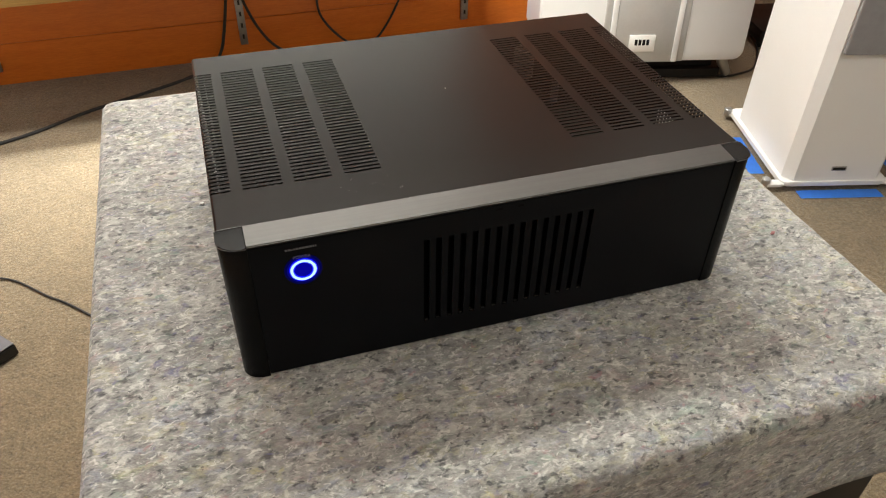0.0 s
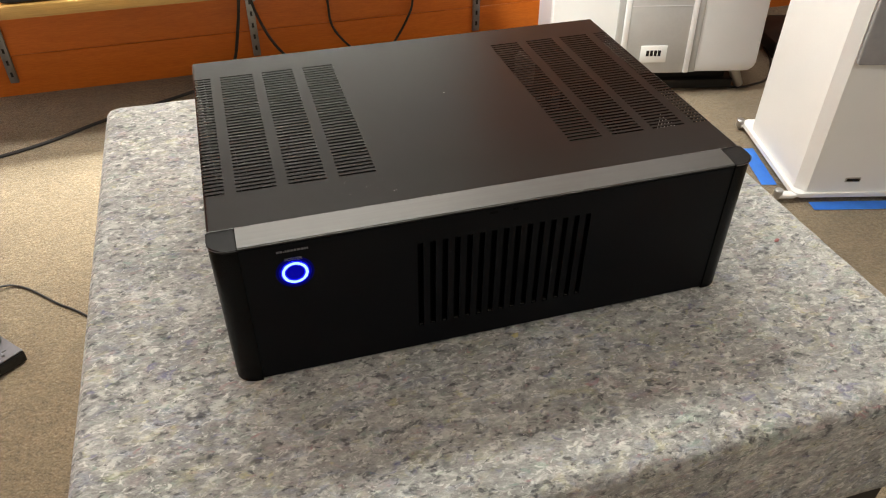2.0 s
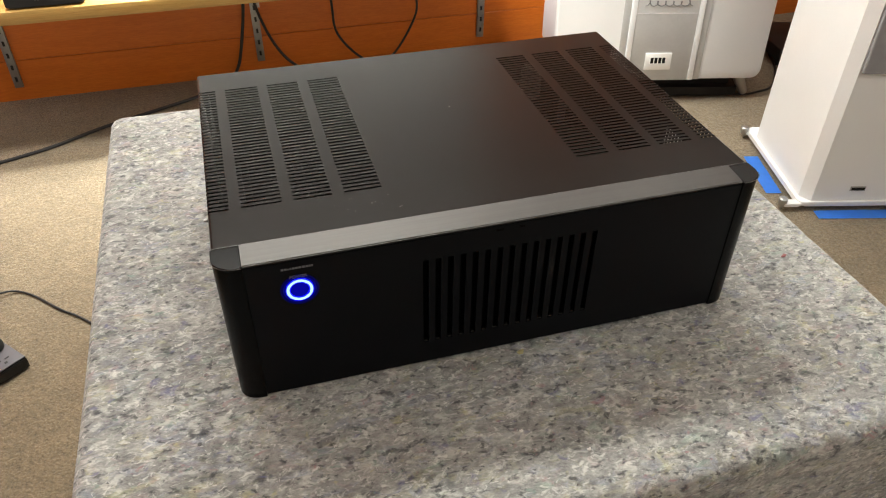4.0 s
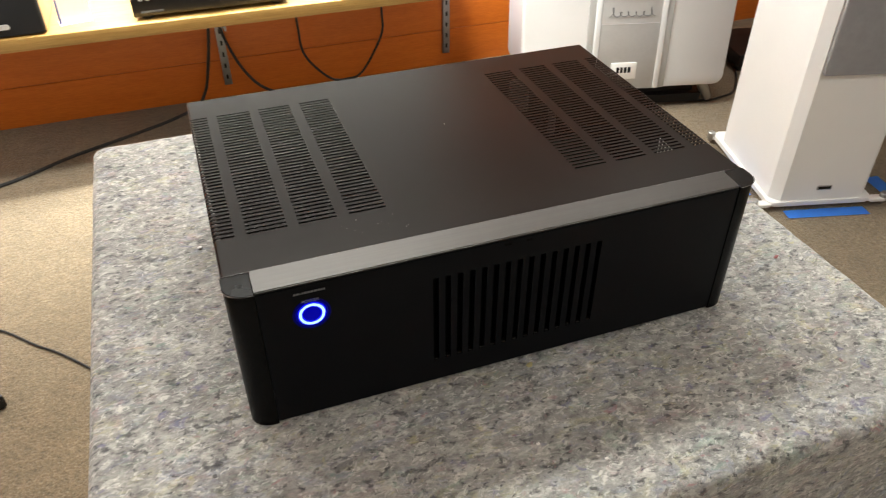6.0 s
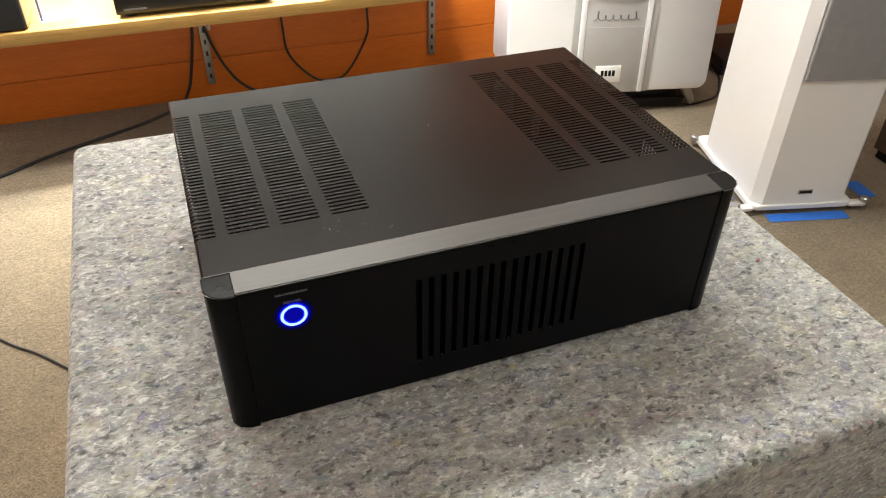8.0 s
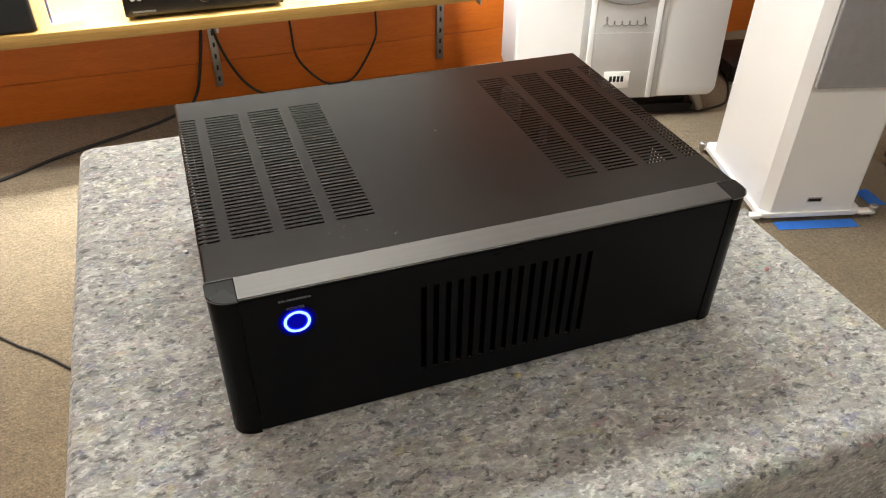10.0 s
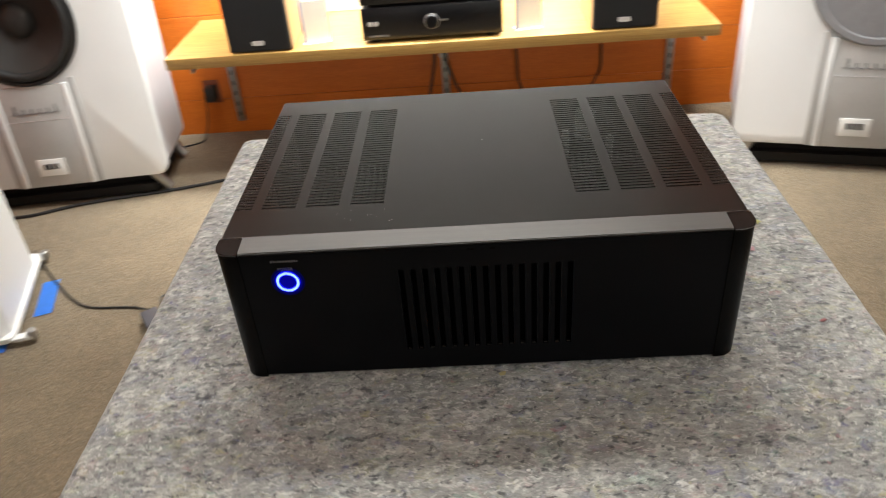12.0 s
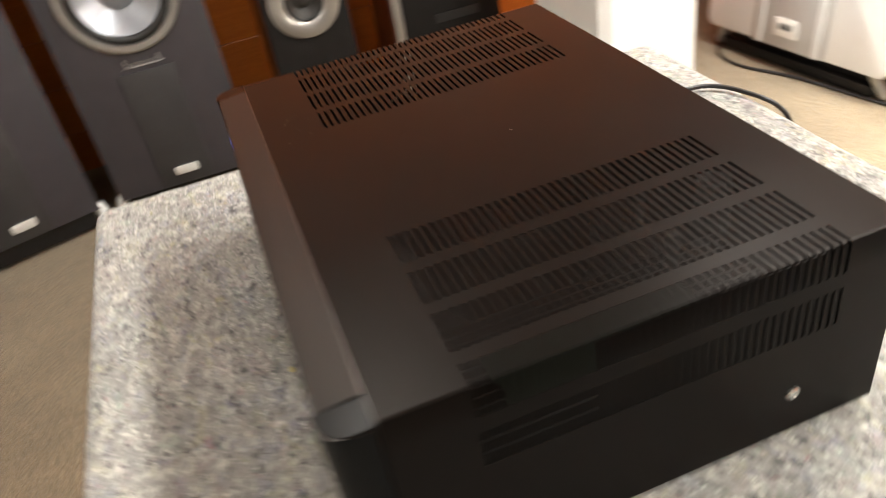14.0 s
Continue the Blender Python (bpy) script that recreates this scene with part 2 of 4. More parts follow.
M_CONE = speckled(material("black_paper_cone", (0.022, 0.019, 0.017), 0.6), (0.022, 0.019, 0.017), 0.25, 20, 0.15, (0.5, 0.7))
M_CONEWHITE = speckled(material("pale_cone", (0.62, 0.60, 0.57), 0.4), (0.62, 0.60, 0.57), 0.05, 30, 0.03)
M_CONEGREY = speckled(material("grey_metal_cone", (0.34, 0.36, 0.40), 0.35, 0.6), (0.34, 0.36, 0.40), 0.1, 30, 0.03, (0.3, 0.42))
M_RING = speckled(material("satin_silver_ring", (0.42, 0.415, 0.405), 0.34, 0.8), (0.42, 0.415, 0.405), 0.07, 30, 0.02, (0.28, 0.42))
M_BLACKBOX = speckled(material("black_ash_vinyl", (0.011, 0.010, 0.010), 0.5, spec=0.22), (0.011, 0.010, 0.010), 0.25, 20, 0.1, (0.4, 0.6))
M_GLOSSBLACK = speckled(material("gloss_black_plastic", (0.008, 0.008, 0.009), 0.22), (0.008, 0.008, 0.009), 0.1, 20, 0, (0.18, 0.3))
M_TAPE = speckled(material("blue_masking_tape", (0.07, 0.30, 0.85), 0.6), (0.07, 0.30, 0.85), 0.10, 50, 0.3, (0.55, 0.7), fine=500)
M_CABLE = speckled(material("black_cable", (0.012, 0.011, 0.011), 0.45), (0.012, 0.011, 0.011), 0.2, 50, 0)
M_ADAPTER = speckled(material("grey_plastic_adapter", (0.085, 0.080, 0.090), 0.45), (0.085, 0.080, 0.090), 0.08, 40, 0.05, (0.38, 0.5))
M_PAPER = speckled(material("white_paper_card", (0.84, 0.83, 0.80), 0.7), (0.84, 0.83, 0.80), 0.03, 20, 0.02, (0.65, 0.75))
M_CARD = speckled(material("bright_silver_badge", (0.78, 0.78, 0.77), 0.35, 0.35), (0.78, 0.78, 0.77), 0.05, 30, 0.02, (0.3, 0.4))
M_BLUECARD = material("blue_print", (0.10, 0.13, 0.42), 0.6)
M_PLASTER = speckled(material("cream_wall_paint", (0.62, 0.58, 0.51), 0.85), (0.62, 0.58, 0.51), 0.05, 4, 0.2, (0.8, 0.9), fine=120)
M_CEIL = speckled(material("white_ceiling_tile", (0.66, 0.655, 0.645), 0.9), (0.66, 0.655, 0.645), 0.05, 5, 0.4, (0.85, 0.95), fine=90)
M_BROWN = speckled(material("dark_brown_laminate", (0.12, 0.075, 0.045), 0.5), (0.12, 0.075, 0.045), 0.3, 6, 0.05, (0.42, 0.6), (12, 12, 1))


def glow(name, colour, strength):
    m = material(name, (0.001, 0.001, 0.02), 0.5, spec=0.05)
    p = m.node_tree.nodes["Principled BSDF"]
    p.inputs["Emission Color"].default_value = (*colour, 1)
    p.inputs["Emission Strength"].default_value = strength
    return m


M_LED = glow("blue_led_ring", (0.003, 0.006, 1.0), 3.2)
M_LEDCORE = glow("blue_led_core", (0.26, 0.42, 1.0), 2.8)
M_BUTTON = glow("lit_blue_button", (0.001, 0.001, 0.6), 0.55)
# two weak emissions that imitate the bloom round the power ring
M_HALO = glow("blue_halo_inner", (0.001, 0.002, 0.8), 0.26)
M_HALORIM = glow("blue_halo_outer", (0.001, 0.002, 0.8), 0.07)


# ---- mesh helpers ----
def mesh_of(name, bm, mat, smooth=None):
    me = bpy.data.meshes.new(name)
    bmesh.ops.recalc_face_normals(bm, faces=bm.faces)
    bm.to_mesh(me)
    bm.free()
    for m in (mat if isinstance(mat, (list, tuple)) else [mat]):
        me.materials.append(m)
    if smooth is not None:
        for p in me.polygons:
            p.use_smooth = True
        me.set_sharp_from_angle(angle=radians(smooth))
    return me


def part(name, bm, mat, parent, label="", m=None, smooth=35):
    o = new(name, mesh_of(name, bm, mat, smooth))
    o.parent = parent
    if m is not None:
        o.matrix_basis = m
    if label:
        o["label"] = label
    return o


def thing(name, label, category, m=None, group="", kind=""):
    o = new(name)
    o.empty_display_size = 0.1
    if m is not None:
        o.matrix_basis = m
    return tagged(o, label, category, group, kind)


def solid(name, bm, mat, label, category, m=None, group="", kind="", smooth=35):
    """A thing that is one plain mesh."""
    o = new(name, mesh_of(name, bm, mat, smooth))
    if m is not None:
        o.matrix_basis = m
    return tagged(o, label, category, group, kind)


def box(x0, x1, y0, y1, z0, z1, bevel=0.0, seg=2, bm=None):
    bm = bm or bmesh.new()
    made = bmesh.ops.create_cube(bm, size=1.0)["verts"]
    for v in made:
        v.co = ((x0 + x1) / 2 + v.co.x * (x1 - x0), (y0 + y1) / 2 + v.co.y * (y1 - y0), (z0 + z1) / 2 + v.co.z * (z1 - z0))
    if bevel:
        es = {e for v in made for e in v.link_edges}
        bmesh.ops.bevel(bm, geom=list(es), offset=bevel, segments=seg, profile=0.5, affect="EDGES")
    return bm


def prism(outline, z0, z1, bevel=0.0, seg=2, bm=None):
    """An outline in x and y, stood up between two heights."""
    bm = bm or bmesh.new()
    lo = [bm.verts.new((x, y, z0)) for x, y in outline]
    hi = [bm.verts.new((x, y, z1)) for x, y in outline]
    n = len(outline)
    faces = [bm.faces.new(lo[::-1]), bm.faces.new(hi)]
    faces += [bm.faces.new((lo[i], lo[(i + 1) % n], hi[(i + 1) % n], hi[i])) for i in range(n)]
    if bevel:
        bmesh.ops.bevel(bm, geom=list(faces[0].edges) + list(faces[1].edges), offset=bevel, segments=seg, profile=0.5, affect="EDGES")
    return bm


def rounded(x0, x1, y0, y1, radii, seg=6):
    """A rectangle's outline with the four radii (x0y0, x1y0, x1y1, x0y1)."""
    pts = []
    corners = ((x0, y0, 180), (x1, y0, 270), (x1, y1, 0), (x0, y1, 90))
    for (cx, cy, a0), r in zip(corners, radii):
        ox, oy = cx + (r if cx == x0 else -r), cy + (r if cy == y0 else -r)
        for i in range(seg + 1 if r else 1):
            a = radians(a0 + 90 * i / seg)
            pts.append((ox + r * math.cos(a), oy + r * math.sin(a)))
    return pts


def slab(outline, holes, y0, y1, bevel=0.0):
    """A board that faces -y between y0 and y1: an outline in x and z, with round holes (x, z, radius) through it."""
    bm = bmesh.new()
    loops = [outline] + [[(x + r * math.cos(-2 * math.pi * i / 56), z + r * math.sin(-2 * math.pi * i / 56)) for i in range(56)] for x, z, r in holes]
    rims = []
    n = len(outline)
    ins = []
    for i, (x, z) in enumerate(outline):
        (ax, az), (cx, cz) = outline[i - 1], outline[(i + 1) % n]
        d1, d2 = Vector((x - ax, z - az)).normalized(), Vector((cx - x, cz - z)).normalized()
        nn = Vector((-d1.y - d2.y, d1.x + d2.x)).normalized()
        k = bevel / max(0.4, nn.dot(Vector((-d1.y, d1.x))))
        ins.append((x + nn.x * k, z + nn.y * k, x + nn.x * k * 0.3, z + nn.y * k * 0.3))
    for y in (y0, y1):
        front = bevel and y == y0
        rows = [[bm.verts.new((x, y, z)) for x, z in ([(p[0], p[1]) for p in ins] if front and k == 0 else lp)] for k, lp in enumerate(loops)]
        edges = [bm.edges.new((row[i], row[(i + 1) % len(row)])) for row in rows for i in range(len(row))]
        bmesh.ops.triangle_fill(bm, edges=edges, use_beauty=True, use_dissolve=False)
        if front:
            for mid in ([bm.verts.new((p[2], y0 + bevel * 0.3, p[3])) for p in ins], [bm.verts.new((x, y0 + bevel, z)) for x, z in outline]):
                for i in range(n):
                    j = (i + 1) % n
                    bm.faces.new((rows[0][i], rows[0][j], mid[j], mid[i]))
                rows[0] = mid
        rims.append(rows)
    for a, b in zip(*rims):
        for i in range(len(a)):
            j = (i + 1) % len(a)
            bm.faces.new((a[i], a[j], b[j], b[i]))
    return bm


def lathe(profile, seg=40, bm=None, turn=None):
    """Turns (radius, height) points round the z axis."""
    bm = bm or bmesh.new()
    rings = []
    for r, h in profile:
        if r < 1e-6:
            rings.append([bm.verts.new((0, 0, h))])
        else:
            rings.append([bm.verts.new((r * math.cos(2 * math.pi * i / seg), r * math.sin(2 * math.pi * i / seg), h)) for i in range(seg)])
    for a, b in zip(rings, rings[1:]):
        for i in range(seg):
            j = (i + 1) % seg
            if len(a) == 1:
                bm.faces.new((a[0], b[i], b[j]))
            elif len(b) == 1:
                bm.faces.new((a[i], a[j], b[0]))
            else:
                bm.faces.new((a[i], a[j], b[j], b[i]))
    if turn is not None:
        bmesh.ops.transform(bm, matrix=turn, verts=bm.verts)
    return bm


FRONT = Matrix.Rotation(radians(90), 4, "X")      # local z becomes the way out of a front that faces -y


def at_front(x, y, z):
    return Matrix.Translation((x, y, z)) @ FRONT


def tube(points, radius, seg=8):
    """A swept round cord along a smooth line through the points."""
    p = [Vector(q) for q in points]
    line = []
    for i in range(len(p) - 1):
        a, b, c, d = p[max(i - 1, 0)], p[i], p[i + 1], p[min(i + 2, len(p) - 1)]
        for s in range(8):
            t = s / 8
            line.append(0.5 * ((2 * b) + (c - a) * t + (2 * a - 5 * b + 4 * c - d) * t * t + (3 * b - a - 3 * c + d) * t ** 3))
    line.append(p[-1])
    bm = bmesh.new()
    rings = []
    up = Vector((0.123, 0.2, 1)).normalized()
    for i, q in enumerate(line):
        d = (line[min(i + 1, len(line) - 1)] - line[max(i - 1, 0)]).normalized()
        s = d.cross(up)
        s = s.normalized() if s.length > 1e-4 else Vector((1, 0, 0))
        u = s.cross(d).normalized()
        rings.append([bm.verts.new(q + radius * (math.cos(2 * math.pi * k / seg) * s + math.sin(2 * math.pi * k / seg) * u)) for k in range(seg)])
    for a, b in zip(rings, rings[1:]):
        for k in range(seg):
            bm.faces.new((a[k], a[(k + 1) % seg], b[(k + 1) % seg], b[k]))
    bm.faces.new(rings[0][::-1])
    bm.faces.new(rings[-1])
    return bm


def sheet(us, vs, hole, place):
    """A sheet of cells between the breaks us and vs, without those where hole(u, v) of the cell's middle is true."""
    bm = bmesh.new()
    grid = [[bm.verts.new(place(u, v)) for v in vs] for u in us]
    for i in range(len(us) - 1):
        for j in range(len(vs) - 1):
            if not hole((us[i] + us[i + 1]) / 2, (vs[j] + vs[j + 1]) / 2):
                bm.faces.new((grid[i][j], grid[i + 1][j], grid[i + 1][j + 1], grid[i][j + 1]))
    loose = [v for v in bm.verts if not v.link_faces]
    bmesh.ops.delete(bm, geom=loose, context="VERTS")
    return bm


def thicken(bm, t):
    bmesh.ops.recalc_face_normals(bm, faces=bm.faces)
    bmesh.ops.solidify(bm, geom=list(bm.faces), thickness=t)
    return bm


def woofer(parent, x, y, z, r, ring_mat, ring_w, cone_mat, cap_mat, depth=0.35, cap=0.32):
    """A driver on a front that faces -y: ring, rubber surround, cone and dust cap."""
    d = part("driver", lathe([(r + ring_w, 0.0), (r + ring_w, 0.006), (r + ring_w * 0.75, 0.010), (r + ring_w * 0.2, 0.009), (r, 0.003)], 56), ring_mat, parent, m=at_front(x, y, z))
    s = r * 0.16
    part("surround", lathe([(r, 0.003)] + [(r - s / 2 + s / 2 * math.cos(a), 0.003 + s * 0.55 * math.sin(a)) for a in (0.5, 1.0, 1.57, 2.1, 2.7)] + [(r - s, 0.002)], 56), M_RUBBER, d)
    part("cone", lathe([(r - s, 0.002), (r * 0.6, -r * depth * 0.55), (r * cap * 0.9, -r * depth)], 56), cone_mat, d)
    part("dust_cap", lathe([(r * cap, -r * depth * 0.93)] + [(r * cap * math.cos(a), -r * depth * 0.93 + r * cap * 0.45 * math.sin(a)) for a in (0.4, 0.8, 1.15)] + [(0, -r * depth * 0.93 + r * cap * 0.45)], 32), cap_mat, d)
    return d


# ---- room ----
solid("floor", box(WALL_W - 0.1, WALL_E + 0.1, WALL_S - 0.1, WALL_N + 0.1, -0.05, 0.0), M_CARPET, "beige cut-pile carpet over the whole room", "carpet", kind="structure")
solid("ceiling", box(WALL_W - 0.1, WALL_E + 0.1, WALL_S - 0.1, WALL_N + 0.1, CEIL, CEIL + 0.06), M_CEIL, "white ceiling of the listening room", "ceiling", kind="structure")
wall_n = solid("wall_north", box(WALL_W - 0.1, WALL_E + 0.1, WALL_N + 0.012, WALL_N + 0.1, 0, CEIL), M_ORANGE, "wall clad in orange stained horizontal boards", "wall", kind="structure")
wall_w = solid("wall_west", box(WALL_W - 0.1, WALL_W - 0.012, WALL_S, WALL_N, 0, CEIL), M_ORANGE, "wall clad in orange stained horizontal boards behind dark loudspeakers", "wall", kind="structure")
solid("wall_east", box(WALL_E, WALL_E + 0.1, WALL_S, WALL_N, 0, CEIL), M_PLASTER, "plain cream painted wall", "wall", kind="structure")
solid("wall_south", box(WALL_W, WALL_E, WALL_S - 0.1, WALL_S, 0, CEIL), M_PLASTER, "plain cream painted wall", "wall", kind="structure")
# unseen housings, also above the lights that are only added fill
for lx, ly, sx, sy, watts in LAMPS:
    lamp = thing("ceiling_lamp", "unseen white rectangular ceiling lamp, inferred or added as fill light", "lamp", pose(lx, ly, CEIL), "ceiling lamps")
    part("housing", box(-sx / 2 - 0.02, sx / 2 + 0.02, -sy / 2 - 0.02, sy / 2 + 0.02, -0.06, 0.0, 0.006), M_WHITEPLATE, lamp)


# ---- covered table ----
TX0, TX1, TY0, TY1 = -0.129, 0.579, -0.165, 0.520
table = thing("display_plinth", "black display plinth hidden under the grey blanket", "plinth", pose(0, 0, 0))
part("top", box(TX0 + 0.012, TX1 - 0.012, TY0 + 0.012, TY1 - 0.012, B - 0.040, B - 0.008, 0.006), M_BLACKBOX, table)
part("body", box(TX0 + 0.014, TX1 - 0.014, TY0 + 0.014, TY1 - 0.014, 0.04, B - 0.0402, 0.004), M_BLACKBOX, table)
part("base", box(TX0 + 0.05, TX1 - 0.05, TY0 + 0.05, TY1 - 0.05, 0.0, 0.0398), M_BLACKBOX, table)


def blanket_mesh():
    """A square of felt that lies on the table and hangs over all four sides."""
    drop, r = 0.118, 0.010
    nx, ny = 140, 140
    sx0, sx1, sy0, sy1 = TX0 - drop, TX1 + drop, TY0 - drop, TY1 + drop
    cr = 0.018      # rounding of the corners in plan
    me = bpy.data.meshes.new("blanket")

    def breaks(a, b, lo, hi, n):
        inner = np.linspace(lo - 0.04, hi + 0.04, n - 16)
        return np.concatenate([np.linspace(a, lo - 0.045, 8), inner, np.linspace(hi + 0.045, b, 8)])
    xs, ys = breaks(sx0, sx1, TX0, TX1, nx), breaks(sy0, sy1, TY0, TY1, ny)
    verts = []
    for sx in xs:
        for sy in ys:
            ox, oy = max(TX0 + cr - sx, 0, sx - TX1 + cr), max(TY0 + cr - sy, 0, sy - TY1 + cr)
            gx, gy = (1 if sx > 0.2 else -1), (1 if sy > 0.2 else -1)
            far = math.hypot(ox, oy)
            bx, by = min(max(sx, TX0 + cr), TX1 - cr), min(max(sy, TY0 + cr), TY1 - cr)
            dx, dy = (gx * ox / far, gy * oy / far) if far > 1e-6 else (0, 0)
            edge = cr - r
            if far <= edge:
                out, down = far, 0.0
            elif far <= edge + r * math.pi / 2:
                a = (far - edge) / r
                out, down = edge + r * math.sin(a), r * (1 - math.cos(a))
            else:
                out, down = cr, r + far - edge - r * math.pi / 2
            both = min(ox, oy) / max(far, 1e-6)
            fold = min(down, 0.35)
            wave = 0.5 + 0.5 * math.sin(9.0 * (sx - sy) + 4 * noise.noise((sx * 3, sy * 3, 1)))
            out += fold * (0.16 * wave + 0.30 * both)
            down = down * (1 - 0.10 * both)
            z = B - down + 0.0016 * noise.noise((sx * 7, sy * 7, 5.0)) + 0.0007 * noise.noise((sx * 40, sy * 40, 2.0))
            verts.append((bx + dx * out + 0.006 * noise.noise((sx * 5, sy * 5, 9.0)) * min(1, far * 8), by + dy * out + 0.006 * noise.noise((sx * 5, sy * 5, 3.0)) * min(1, far * 8), max(z, 0.02)))
    n = len(ys)
    faces = [(i * n + j, (i + 1) * n + j, (i + 1) * n + j + 1, i * n + j + 1) for i in range(len(xs) - 1) for j in range(n - 1)]
    me.from_pydata(verts, [], faces)
    me.materials.append(M_FELT)
    for p in me.polygons:
        p.use_smooth = True
    return me


blanket = tagged(new("moving_blanket", blanket_mesh()), "mottled grey recycled felt moving blanket draped over the plinth", "blanket")
thick = blanket.modifiers.new("thickness", "SOLIDIFY")
thick.thickness, thick.offset = 0.004, -1.0

# lint and threads that stand out of the felt
LINT = [material("pale_lint", (0.60, 0.585, 0.56), 0.9), material("dark_lint", (0.10, 0.10, 0.105), 0.9), material("mid_lint", (0.38, 0.37, 0.36), 0.9)]


def lint_mesh(count):
    rng = random.Random(5)
    verts, faces, mats = [], [], []
    for _ in range(count):
        x, y = rng.uniform(TX0 + 0.01, TX1 - 0.01), rng.uniform(TY0 + 0.01, TY1 - 0.01)
        if 0.01 < x < 0.42 and 0.0 < y < 0.31:
            continue
        a, ln, w = rng.gauss(2.2, 0.8), rng.uniform(0.0012, 0.0045), rng.uniform(0.00008, 0.00022)
        bend, lift = rng.uniform(-1.6, 1.6), rng.uniform(0.0002, 0.0014)
        k = len(verts)
        px, py = x, y
        for s in range(4):
            h = B + 0.0006 + lift * math.sin(math.pi * s / 3) + 0.0016 * noise.noise((px * 7, py * 7, 5.0))
            ox, oy = -math.sin(a) * w, math.cos(a) * w
            verts += [(px - ox, py - oy, h), (px + ox, py + oy, h + w)]
            px, py, a = px + math.cos(a) * ln / 3, py + math.sin(a) * ln / 3, a + bend / 3
        faces += [(k + 2 * s, k + 2 * s + 2, k + 2 * s + 3, k + 2 * s + 1) for s in range(3)]
        mats += [rng.choice((0, 0, 0, 1, 1, 2, 2))] * 3
    me = bpy.data.meshes.new("lint")
    me.from_pydata(verts, [], faces)
    for m in LINT:
        me.materials.append(m)
    me.polygons.foreach_set("material_index", mats)
    return me


lint = tagged(new("felt_lint", lint_mesh(1300)), "loose pale and dark lint on grey felt", "lint", kind="stuff")


def crumb(x, y, sx, sy, h, colour, label, turn=0.0):
    bm = bmesh.new()
    bmesh.ops.create_icosphere(bm, subdivisions=2, radius=1.0)
    for v in bm.verts:
        k = 1 + 0.75 * noise.noise(v.co * 2.3 + Vector((x * 90, y * 90, 0)))
        v.co = Vector((v.co.x * sx * k * 0.8, v.co.y * sy * k * 0.8, v.co.z * h * k * 0.7))
    solid("felt_fleck", bm, material("fleck", colour, 0.9), label, "fleck", pose(x, y, B + h * 0.6, 0, 0, turn), smooth=60)


crumb(0.228, -0.011, 0.0042, 0.0030, 0.0012, (0.42, 0.36, 0.18), "yellow tuft of fibre in the grey felt", 20)
crumb(0.199, -0.089, 0.0016, 0.0014, 0.0011, (0.8, 0.78, 0.75), "tiny white crumb on the grey felt")
crumb(0.528, 0.041, 0.0050, 0.0022, 0.0010, (0.33, 0.13, 0.13), "red tuft of fibre in the grey felt", 25)
crumb(-0.022, 0.256, 0.0034, 0.0026, 0.0024, (0.85, 0.83, 0.80), "small white pellet on the grey felt", 10)
crumb(0.525, 0.215, 0.0060, 0.0050, 0.0010, (0.42, 0.41, 0.14), "yellow tuft of fibre in the grey felt", 60)
crumb(0.503, 0.162, 0.0050, 0.0035, 0.0010, (0.42, 0.24, 0.25), "pink tuft of fibre in the grey felt", 80)
crumb(0.242, -0.119, 0.0022, 0.0016, 0.0010, (0.75, 0.72, 0.68), "tiny white crumb on the grey felt", 30)


# ---- power amplifier ----
AW, AH = 0.431, 0.1345
amp = thing("power_amplifier", "black power amplifier with grey top trim and lit blue power ring", "amplifier", pose(0, 0, B))
SLOTS, SY0, SY1 = 40, 0.071, 0.280
PITCH = (SY1 - SY0) / SLOTS
# breaks across the bent cover: up the left side, over the top, down the right side
half = [(-0.0042, 0.004), (-0.0042, 0.079), (-0.0042, 0.104), (-0.0042, 0.114), (-0.0042, AH - 0.0022), (-0.0036, AH - 0.0007), (-0.0022, AH),
        (0.012, AH), (0.021, AH), (0.052, AH), (0.061, AH), (0.091, AH), (0.101, AH), (0.131, AH)]
bent = half + [(AW - x, z) for x, z in half[::-1]]
slotted = {1, 3, 4, 5, 6, 8, 10, 12}
slotted |= {len(bent) - 2 - k for k in slotted}
vs = [0.0250, SY0]
for k in range(SLOTS):
    vs += [SY0 + k * PITCH + PITCH * 0.41, SY0 + (k + 1) * PITCH]
vs += [0.315]
cover = sheet(list(range(len(bent))), vs, lambda u, v: int(u) in slotted and SY0 < v < SY1 and ((v - SY0) / PITCH) % 1 < 0.41,
              lambda u, v: (bent[u][0], v, bent[u][1]))
part("cover", thicken(cover, 0.0006), M_COVER, amp, "satin black bent steel cover with rows of vent slots", smooth=25)

# front panel with its upright slots
GX0, GX1, GZ0, GZ1, BARS = 0.1455, 0.2895, 0.0245, 0.1105, 15
gp = (GX1 - GX0 - 0.0046) / (BARS - 1)
us = [0.0158]
for k in range(BARS):
    us += [GX0 + k * gp, GX0 + k * gp + 0.0046]
us += [AW - 0.0158]
zs = [0.002, GZ0, GZ0 + 0.002, GZ1 - 0.002, GZ1, 0.1315]


def in_slot(u, z):
    return GX0 < u < GX1 and GZ0 < z < GZ1 and ((u - GX0) % gp) < 0.0046


